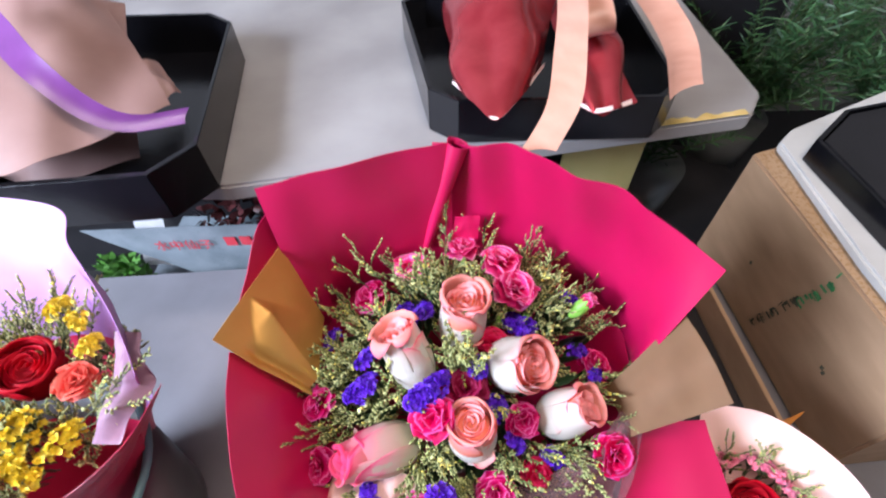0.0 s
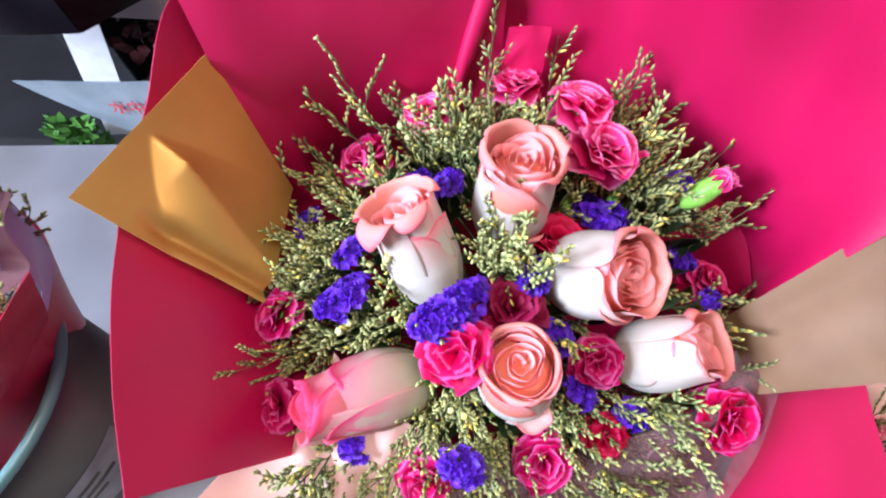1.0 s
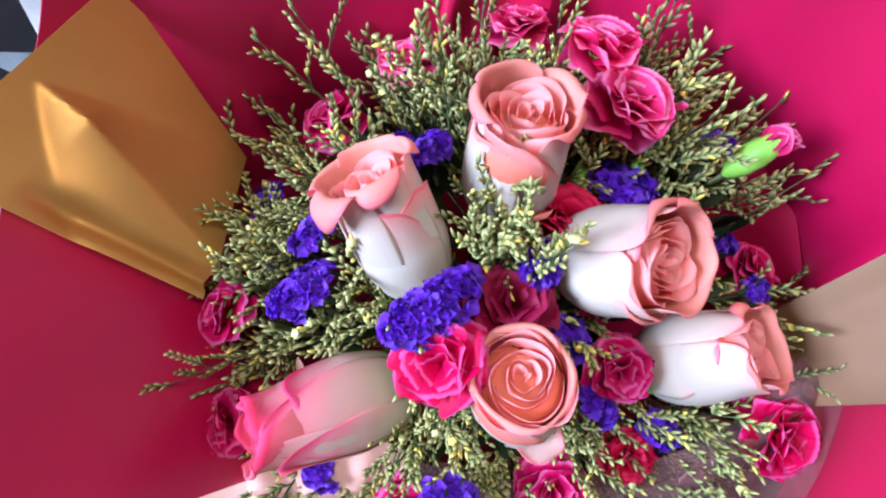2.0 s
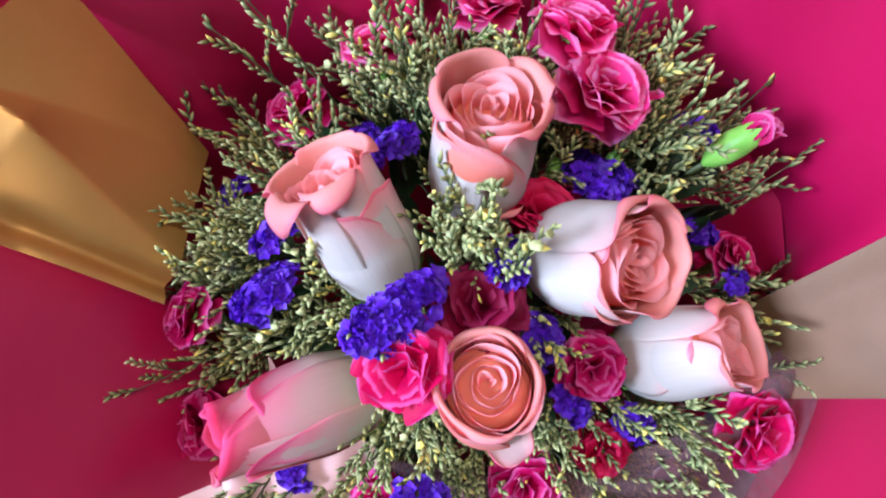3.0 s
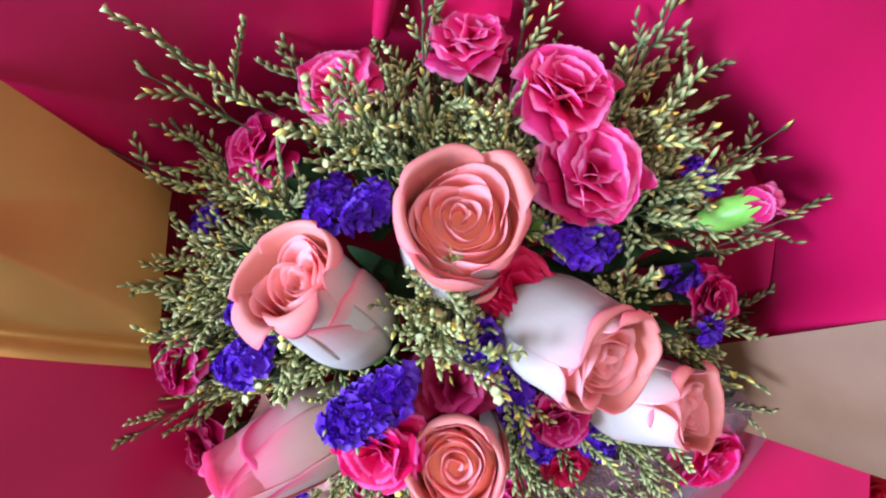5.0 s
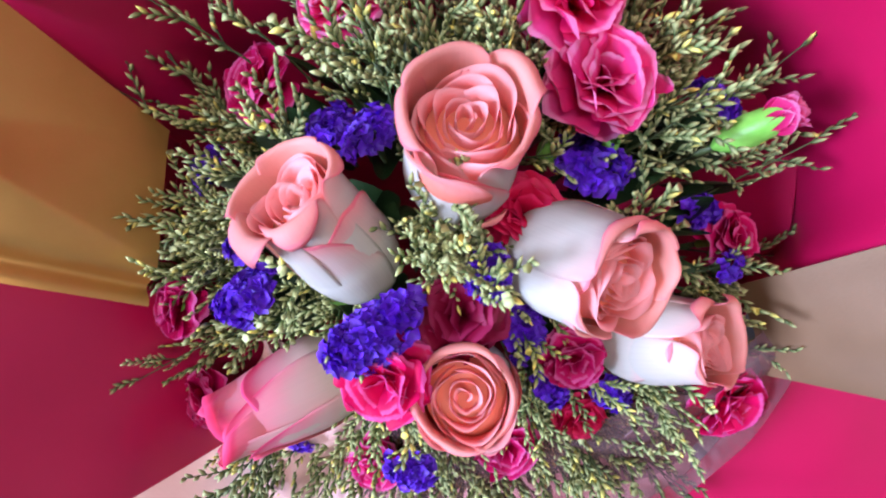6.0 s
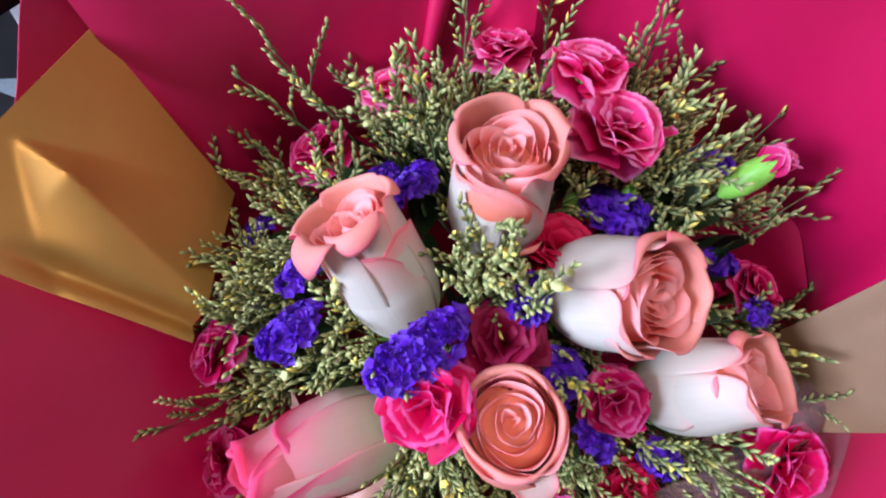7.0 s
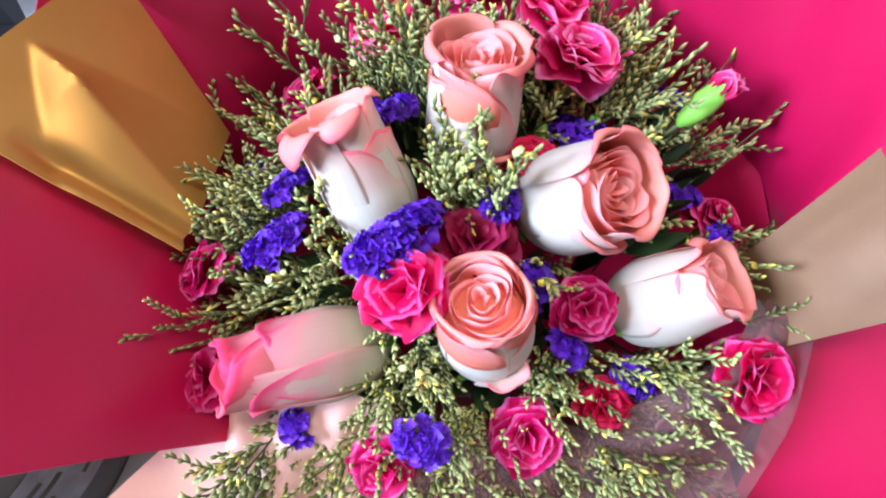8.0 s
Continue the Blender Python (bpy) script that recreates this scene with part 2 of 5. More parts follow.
def film_mat():
    m, n, l, p = node_mat("clear_pink_film")
    p.inputs["Base Color"].default_value = (0.26, 0.17, 0.18, 1)
    p.inputs["Roughness"].default_value = 0.3
    p.inputs["Specular IOR Level"].default_value = 0.3
    tr = n.new("ShaderNodeBsdfTransparent")
    tr.inputs[0].default_value = (0.90, 0.76, 0.79, 1)
    nz = n.new("ShaderNodeTexNoise")
    nz.inputs["Scale"].default_value = 30
    mr = n.new("ShaderNodeMapRange")
    mr.inputs[3].default_value, mr.inputs[4].default_value = 0.08, 0.30
    l.new(nz.outputs[0], mr.inputs[0])
    mx = n.new("ShaderNodeMixShader")
    l.new(mr.outputs[0], mx.inputs[0])
    l.new(tr.outputs[0], mx.inputs[1])
    l.new(p.outputs[0], mx.inputs[2])
    l.new(mx.outputs[0], n["Material Output"].inputs[0])
    return m


FILM = film_mat()

# ---- building helpers ----


def mesh_of(name, verts, faces, mat, uvs=None, smooth=True):
    me = bpy.data.meshes.new(name)
    me.from_pydata([tuple(v) for v in verts], [], faces)
    me.materials.append(mat)
    if uvs is not None:
        lay = me.uv_layers.new(name="UVMap")
        idx = np.empty(len(me.loops), dtype=np.int32)
        me.loops.foreach_get("vertex_index", idx)
        lay.data.foreach_set("uv", np.asarray(uvs, dtype=np.float32)[idx].ravel())
    if smooth:
        me.polygons.foreach_set("use_smooth", [True] * len(me.polygons))
    me.update()
    return me


def put(name, me, parent=None, m=None, label=""):
    ob = new(name, me)
    if parent is not None:
        ob.parent = parent
    if m is not None:
        ob.matrix_basis = m
    if label:
        ob["label"] = label
    return ob


def part(name, bm, material, parent, label="", smooth=False):
    me = bpy.data.meshes.new(name)
    bm.to_mesh(me)
    bm.free()
    me.materials.append(material)
    if smooth:
        me.polygons.foreach_set("use_smooth", [True] * len(me.polygons))
    return put(name, me, parent, None, label)


def thing(name, at, label, category, group="", kind=""):
    ob = new(name)
    ob.empty_display_size = 0.02
    ob.location = at
    return tagged(ob, label, category, group, kind)


def grid(fn, nu, nv):
    """A sheet of nu x nv quads over u, v in 0..1: vertices, faces, uvs."""
    vs, uv = [], []
    for j in range(nv + 1):
        for i in range(nu + 1):
            u, v = i / nu, j / nv
            vs.append(fn(u, v))
            uv.append((u, v))
    w = nu + 1
    fs = [(j * w + i, j * w + i + 1, (j + 1) * w + i + 1, (j + 1) * w + i) for j in range(nv) for i in range(nu)]
    return vs, fs, uv


def spline(points, t):
    """Catmull-Rom through points at t in 0..1."""
    n = len(points) - 1
    s = min(max(t, 0.0), 1.0) * n
    i = min(int(s), n - 1)
    f = s - i
    p1, p2 = Vector(points[i]), Vector(points[i + 1])
    p0 = Vector(points[i - 1]) if i > 0 else p1 * 2 - p2
    p3 = Vector(points[i + 2]) if i + 2 <= n else p2 * 2 - p1
    return 0.5 * ((2 * p1) + (p2 - p0) * f + (2 * p0 - 5 * p1 + 4 * p2 - p3) * f * f + (3 * p1 - p0 - 3 * p2 + p3) * f ** 3)


def thicken(ob, t=0.0006):
    s = ob.modifiers.new("thickness", "SOLIDIFY")
    s.thickness, s.offset = t, 0.0
    e = ob.modifiers.new("crisp_rim", "EDGE_SPLIT")
    e.split_angle = radians(50)
    return ob


def sheet(name, inner, outer, mat, parent, label="", nu=36, nv=18, wave=0.002, belly=0.0, seed=0, thick=0.0006, folds=()):
    """A sheet of paper between two curves of points; wave: unevenness, belly: bulge; folds: soft ridges (where, width, height)."""
    base = Vector(parent.location) if parent is not None else Vector((0, 0, 0))

    def fn(u, v):
        a, b = spline(inner, u), spline(outer, u)
        p = a.lerp(b, v)
        e = 0.01
        du = spline(outer, min(1, u + e)) - spline(outer, max(0, u - e))
        nrm = du.cross(b - a)
        nrm = nrm.normalized() if nrm.length > 1e-9 else Vector((0, 0, 1))
        k = noise.noise(Vector((u * 3 + seed * 7.3, v * 2.2, seed))) * wave + belly * math.sin(math.pi * v)
        for f0, fw, fh in folds:
            k += fh * v * math.exp(-((u - f0) / fw) ** 2)
        return p + nrm * k - base
    vs, fs, uv = grid(fn, nu, nv)
    return thicken(put(name, mesh_of(name, vs, fs, mat, uv), parent, None, label), thick)


def tube_mesh(name, points, radius, mat, sides=6, taper=0.6, steps=8):
    vs, fs = [], []
    for k in range(steps + 1):
        t = k / steps
        p = spline(points, t)
        d = (spline(points, min(1, t + 0.02)) - spline(points, max(0, t - 0.02))).normalized()
        q = d.to_track_quat("Z", "Y")
        r = radius * (1 - (1 - taper) * t)
        for s in range(sides):
            a = 2 * math.pi * s / sides
            vs.append(p + q @ Vector((r * math.cos(a), r * math.sin(a), 0)))
    for k in range(steps):
        for s in range(sides):
            s2 = (s + 1) % sides
            fs.append((k * sides + s, k * sides + s2, (k + 1) * sides + s2, (k + 1) * sides + s))
    return vs, fs


def bevelled_prism(poly, z0, z1, bevel=0.003, inset=0.0):
    """A closed prism over a plan polygon, with softened edges; inset shrinks the foot."""
    bm = bmesh.new()
    c = sum((Vector((x, y)) for x, y in poly), Vector((0, 0))) / len(poly)
    lo = [bm.verts.new((c.x + (x - c.x) * (1 - inset), c.y + (y - c.y) * (1 - inset), z0)) for x, y in poly]
    hi = [bm.verts.new((x, y, z1)) for x, y in poly]
    n = len(poly)
    bm.faces.new(list(reversed(lo)))
    bm.faces.new(hi)
    for i in range(n):
        bm.faces.new((lo[i], lo[(i + 1) % n], hi[(i + 1) % n], hi[i]))
    bmesh.ops.recalc_face_normals(bm, faces=bm.faces)
    if bevel:
        bmesh.ops.bevel(bm, geom=bm.edges[:], offset=bevel, segments=2, affect="EDGES")
    return bm


def box_bm(x0, x1, y0, y1, z0, z1, bevel=0.002):
    return bevelled_prism([(x0, y0), (x1, y0), (x1, y1), (x0, y1)], z0, z1, bevel)


def ribbon_strip(name, points, width, side, mat, parent, label="", n=36, curl=0.0):
    """A satin strip along points; side: direction of its width at the two ends."""
    base = Vector(parent.location)
    s0, s1 = Vector(side[0]), Vector(side[1])

    def fn(u, v):
        p = spline(points, v)
        s = s0.lerp(s1, v)
        return p + s * (u - 0.5) * width + s.cross(Vector((0, 0, 1))) * curl * (2 * u - 1) ** 2 - base
    vs, fs, uv = grid(fn, 6, n)
    return thicken(put(name, mesh_of(name, vs, fs, mat, uv), parent, None, label), 0.0005)


def frame_of(direction, spin=0.0):
    q = Vector(direction).normalized().to_track_quat("Z", "Y")
    return q.to_matrix().to_4x4() @ Matrix.Rotation(spin, 4, "Z")


# ---- the room ----


def room():
    X0, X1, Y0, Y1, H, T = -2.0, 1.7, -2.4, 1.35, 3.2, 0.12
    for nm, b in (("wall_north", (X0, X1, Y1, Y1 + T, 0, H)), ("wall_east", (X1, X1 + T, Y0, Y1 + T, 0, H)), ("wall_south", (X0, X1 + T, Y0 - T, Y0, 0, H))):
        tagged(part(nm, box_bm(*b, 0), WALLPAINT, None), "off-white painted shop wall, lightly stained", "wall", kind="structure")
    # the west side is an open shop front between two piers, under a lintel
    for nm, b in (("wall_west", (X0 - T, X0, 0.55, Y1 + T, 0, H)), ("wall_west_pier", (X0 - T, X0, Y0 - T, -2.05, 0, H)), ("wall_west_lintel", (X0 - T, X0, -2.05, 0.55, 3.0, H))):
        tagged(part(nm, box_bm(*b, 0), WALLPAINT, None), "off-white painted wall beside the open shop front", "wall", kind="structure")
    tagged(part("floor", box_bm(X0 - T, X1 + T, Y0 - T, Y1 + T, -0.1, 0, 0), CONCRETE, None), "grey worn concrete shop floor", "floor", kind="structure")
    tagged(part("ceiling", box_bm(X0 - T, X1 + T, Y0 - T, Y1 + T, H, H + 0.1, 0), WALLPAINT, None), "plain off-white ceiling", "ceiling", kind="structure")
    tagged(part("ground", box_bm(-60, X0 - T, -60, 60, -0.12, -0.02, 0), CONCRETE, None), "grey street paving outside the shop", "ground", kind="structure")


room()

TABLE_Z = 0.5


def white_table():
    t = thing("display_table", (0, 0, 0), "white board table under the bouquets, smudged", "table")
    part("tabletop", bevelled_prism([(-1.0, -0.5), (0.95, -0.5), (0.95, 0.62), (-0.3, 0.57), (-1.0, 0.525)], TABLE_Z - 0.03, TABLE_Z, 0.003), TABLETOP, t)
    for x, y in ((-0.9, -0.4), (0.85, -0.4), (-0.9, 0.42), (0.85, 0.45)):
        part("leg", box_bm(x - 0.025, x + 0.025, y - 0.025, y + 0.025, 0, TABLE_Z - 0.03), WHITE, t)


white_table()


def back_shelf():
    s = thing("raised_shelf", (0, 0, 0), "white styrofoam board shelf with a yellowed front edge", "shelf")
    part("board", bevelled_prism([(-0.80, 0.47), (-0.50, 0.455), (-0.30, 0.447), (0.435, 0.585), (0.474, 0.643), (0.474, 1.06), (-0.85, 1.06)], 0.793, 0.82, 0.004), WHITE, s)
    for x0, x1, y0, y1 in ((-0.82, -0.72, 0.80, 1.0), (-0.12, 0.0, 0.80, 1.0), (0.36, 0.42, 0.84, 1.0)):
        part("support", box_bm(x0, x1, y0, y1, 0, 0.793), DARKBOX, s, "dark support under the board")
    # old glue line along the front edge
    vs, fs, uv = grid(lambda u, v: Vector((0.27 + 0.16 * u, 0.5555 + 0.03 * u + (0.006 + 0.012 * (0.5 + noise.noise(Vector((u * 9, 3, 1))))) * v, 0.8212)), 24, 2)
    put("glue_stain", mesh_of("glue_stain", vs, fs, STAIN, uv), s, None, "yellowed glue stain")


back_shelf()


def under_shelf_dark():
    """Near-black panels added to shade the gap under the board, and a mustard board."""
    c = thing("under_shelf_shade", (0, 0, 0), "near-black panels added to give the gap under the shelf its shade", "crate")
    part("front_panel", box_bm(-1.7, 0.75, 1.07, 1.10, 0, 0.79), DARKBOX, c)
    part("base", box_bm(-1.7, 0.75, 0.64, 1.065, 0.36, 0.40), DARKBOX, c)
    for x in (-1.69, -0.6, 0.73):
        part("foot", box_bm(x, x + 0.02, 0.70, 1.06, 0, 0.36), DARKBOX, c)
    m = thing("mustard_board", (0, 0, 0), "mustard yellow board leaning under the shelf", "board")
    part("panel", box_bm(0.195, 0.335, 0.655, 0.665, 0.4005, 0.785), MUSTARD, m)


under_shelf_dark()


def octagon_box(name, poly, z0, z1, label):
    """An open black box with cut corners: wall panels, floor and lip."""
    b = thing(name, (0, 0, 0), label, "gift box", "black flower boxes")
    n = len(poly)
    c = sum((Vector(p) for p in poly), Vector((0, 0))) / n
    inner = [tuple(c + (Vector(p) - c) * 0.965) for p in poly]
    for i in range(n):
        p, q, r, s = poly[i], poly[(i + 1) % n], inner[(i + 1) % n], inner[i]
        part("side_panel", bevelled_prism([p, q, r, s], z0, z1, 0.0008), BLACK, b)
    part("box_floor", bevelled_prism(inner, z0, z0 + 0.004, 0), BLACK, b)
    return b


octagon_box("black_flower_box", [(-0.305, 0.445), (-0.342, 0.392), (-0.58, 0.368), (-0.63, 0.42), (-0.65, 0.75), (-0.60, 0.81), (-0.41, 0.81), (-0.365, 0.775)],
            0.8205, 0.888, "black card flower box with cut corners, open, holding a pink bouquet")
octagon_box("black_flower_box", [(-0.037, 0.562), (0.004, 0.530), (0.268, 0.533), (0.300, 0.566), (0.305, 0.84), (0.27, 0.885), (-0.055, 0.885), (-0.09, 0.85)],
            0.8205, 0.885, "black card flower box with cut corners, open, holding red foil")


def pink_wrap():
    w = thing("wrapped_pink_bouquet", (-0.44, 0.55, 0.825), "pale pink paper bouquet, toned down for shade, with purple ribbon in a box", "bouquet")
    sheet("paper_sheet", [(-0.62, 0.47, 0.83), (-0.52, 0.44, 0.835), (-0.42, 0.49, 0.835)], [(-0.68, 0.70, 0.90), (-0.60, 0.72, 0.96), (-0.50, 0.74, 0.93)], PALEPINK, w, wave=0.012, belly=0.02, seed=3)
    sheet("paper_sheet", [(-0.60, 0.40, 0.90), (-0.483, 0.378, 0.905), (-0.42, 0.43, 0.905), (-0.366, 0.52, 0.887)], [(-0.66, 0.62, 0.97), (-0.60, 0.68, 1.0), (-0.55, 0.70, 0.99), (-0.497, 0.69, 0.962)], PALEPINK, w, wave=0.018, belly=0.012, seed=5, nu=50, nv=30)
    sheet("paper_tail", [(-0.385, 0.505, 0.887), (-0.368, 0.530, 0.902), (-0.362, 0.555, 0.892)], [(-0.43, 0.57, 0.905), (-0.42, 0.59, 0.92), (-0.41, 0.61, 0.905)], PALEPINK, w, wave=0.010, seed=6)
    ribbon_strip("ribbon", [(-0.56, 0.56, 1.02), (-0.505, 0.515, 1.0), (-0.452, 0.468, 0.975), (-0.412, 0.452, 0.935), (-0.376, 0.456, 0.912), (-0.325, 0.483, 0.903)], 0.036, ((0.7, 0.6, 0.3), (0.1, 0.5, 0.3)), PURPLERIB, w, "purple satin ribbon", curl=0.004)


pink_wrap()


def foil_wrap():
    w = thing("wrapped_red_foil_bouquet", (0.1, 0.6, 0.83), "red foil bouquet tied with a peach satin ribbon", "bouquet")
    for inner, outer, seed in (([(-0.004, 0.560, 0.892), (0.020, 0.505, 0.900), (0.046, 0.462, 0.902), (0.085, 0.52, 0.902), (0.120, 0.590, 0.897)], [(-0.01, 0.80, 0.90), (0.02, 0.82, 0.96), (0.06, 0.82, 0.98), (0.10, 0.81, 0.97), (0.14, 0.80, 0.93)], 2),
                               ([(0.152, 0.500, 0.893), (0.165, 0.478, 0.898), (0.19, 0.485, 0.898), (0.218, 0.505, 0.893)], [(0.15, 0.74, 0.92), (0.165, 0.75, 0.945), (0.185, 0.75, 0.945), (0.20, 0.74, 0.92)], 4)):
        sheet("foil_sheet", inner, outer, FOIL, w, wave=0.030, belly=0.012, seed=seed, nu=48, nv=44)
        sheet("foil_edge", [Vector(p) + Vector((0, 0, 0.0012)) for p in inner], [Vector(p) + (Vector(q) - Vector(p)).normalized() * 0.007 + Vector((0, 0, 0.0015)) for p, q in zip(inner, outer)], FOILEDGE, w, "pale folded foil edge", wave=0.0, nu=20, nv=2)
    ribbon_strip("ribbon_tail", [(0.135, 0.66, 1.0), (0.133, 0.569, 0.995), (0.116, 0.470, 0.982), (0.102, 0.405, 0.962), (0.072, 0.352, 0.945)], 0.034, ((0.95, 0.05, 0.2), (0.95, -0.25, 0.3)), RIBBON, w, "peach satin ribbon", curl=0.006)
    ribbon_strip("ribbon_loop", [(0.15, 0.72, 0.985), (0.158, 0.62, 0.992), (0.165, 0.565, 0.972), (0.17, 0.575, 0.945), (0.165, 0.68, 0.945)], 0.046, ((0.95, 0.1, 0.1), (0.9, 0.1, 0.3)), RIBBON, w, "peach satin ribbon", curl=0.006)
    ribbon_strip("ribbon_tail", [(0.20, 0.74, 0.985), (0.245, 0.66, 0.972), (0.280, 0.585, 0.935), (0.292, 0.540, 0.890)], 0.050, ((0.8, 0.5, 0.1), (0.9, 0.4, 0.2)), RIBBON, w, "peach satin ribbon", curl=0.006)


foil_wrap()


def printed_tray():
    c = thing("printed_card_tray", (0, 0, 0), "grey printed carton tray with red lettering, wrapped in film", "carton")
    vs, fs, uv = grid(lambda u, v: Vector(((-0.71 + 0.24 * (1 - v) ** 1.1) * (1 - u) - 0.20 * u, 0.585 + 0.015 * u + 0.003 * noise.noise(Vector((u * 9, v * 3, 2))), 0.4005 + 0.192 * v + 0.002 * noise.noise(Vector((u * 14, 1, 5))))), 40, 10)
    thicken(put("front_panel", mesh_of("front_panel", vs, fs, CARD, uv), c), 0.002)
    part("tray_floor", box_bm(-0.68, -0.20, 0.606, 0.80, 0.4005, 0.41), CARD, c)
    # red lettering
    data = bpy.data.curves.new("lettering", "FONT")
    data.body, data.size, data.extrude = "水中仙子", 0.029, 0.0003
    tmp = bpy.data.objects.new("lettering", data)
    me = bpy.data.meshes.new_from_object(tmp)
    bpy.data.objects.remove(tmp)
    me.materials.clear()
    me.materials.append(PRINTRED)
    turn = Matrix.Translation((-0.588, 0.5815, 0.538)) @ Matrix.Rotation(math.atan2(0.015, 0.49), 4, "Z") @ Matrix.Rotation(radians(90), 4, "X")
    put("lettering", me, c, turn, "red printed characters")
    for k in range(4):
        x = -0.45 + 0.030 * k
        y = 0.582 + (x + 0.69) / 0.49 * 0.015
        part("print_bar", box_bm(x, x + 0.022, y - 0.0012, y - 0.0002, 0.540, 0.564, 0), PRINTRED, c)
    s = thing("white_paper_slip", (0, 0, 0), "white paper slip standing in the tray", "paper slip")
    vs, fs, uv = grid(lambda u, v: Vector((-0.672 + 0.06 * u + 0.075 * v, 0.612 + 0.02 * v, 0.45 + 0.245 * v + 0.004 * math.sin(3 * u))), 6, 8)
    thicken(put("slip", mesh_of("slip", vs, fs, LABEL, uv), s), 0.0008)
    rnd = random.Random(4)
    vs, fs = [], []
    for k in range(520):
        p = Vector((rnd.uniform(-0.56, -0.22), rnd.uniform(0.63, 0.78), rnd.uniform(0.42, 0.66)))
        q = frame_of((rnd.uniform(-1, 1), rnd.uniform(-1, 1), rnd.uniform(-0.3, 1)), rnd.uniform(0, 6)).to_3x3()
        n0 = len(vs)
        w, h = rnd.uniform(0.004, 0.008), rnd.uniform(0.014, 0.028)
        for a, b, d in ((-1, 0, 0), (1, 0, 0), (1.3, 0.5, 0.3), (0.5, 1, -0.2), (-0.6, 1, 0.2), (-1.2, 0.5, 0.3)):
            vs.append(p + q @ Vector((a * w, d * w, b * h)))
        fs += [(n0, n0 + 1, n0 + 2, n0 + 5), (n0 + 5, n0 + 2, n0 + 3, n0 + 4)]
    tagged(put("dried_flower_heap", mesh_of("dried_flower_heap", vs, fs, DRIED)), "heap of dark red dried flowers in clear film", "dried flowers", kind="stuff")
    vs, fs = [], []
    for k in range(160):
        p = Vector((rnd.uniform(-0.72, -0.64), rnd.uniform(0.565, 0.582), rnd.uniform(0.44, 0.52)))
        q = frame_of((rnd.uniform(-1, 1), rnd.uniform(-1, 1), rnd.uniform(0, 1)), rnd.uniform(0, 6)).to_3x3()
        n0 = len(vs)
        for a, b in ((-1, 0), (1, 0), (0.8, 0.6), (0, 1), (-0.8, 0.6)):
            vs.append(p + q @ Vector((a * 0.006, 0, b * 0.02)))
        fs.append(tuple(range(n0, n0 + 5)))
    tagged(put("green_moss", mesh_of("green_moss", vs, fs, mottled("moss_green", (0.04, 0.15, 0.015), (0.08, 0.24, 0.03), 60, 0.6, 0.2, 300, rand=0.3, island=True))), "bright green moss beside the carton tray", "moss", kind="stuff")


printed_tray()


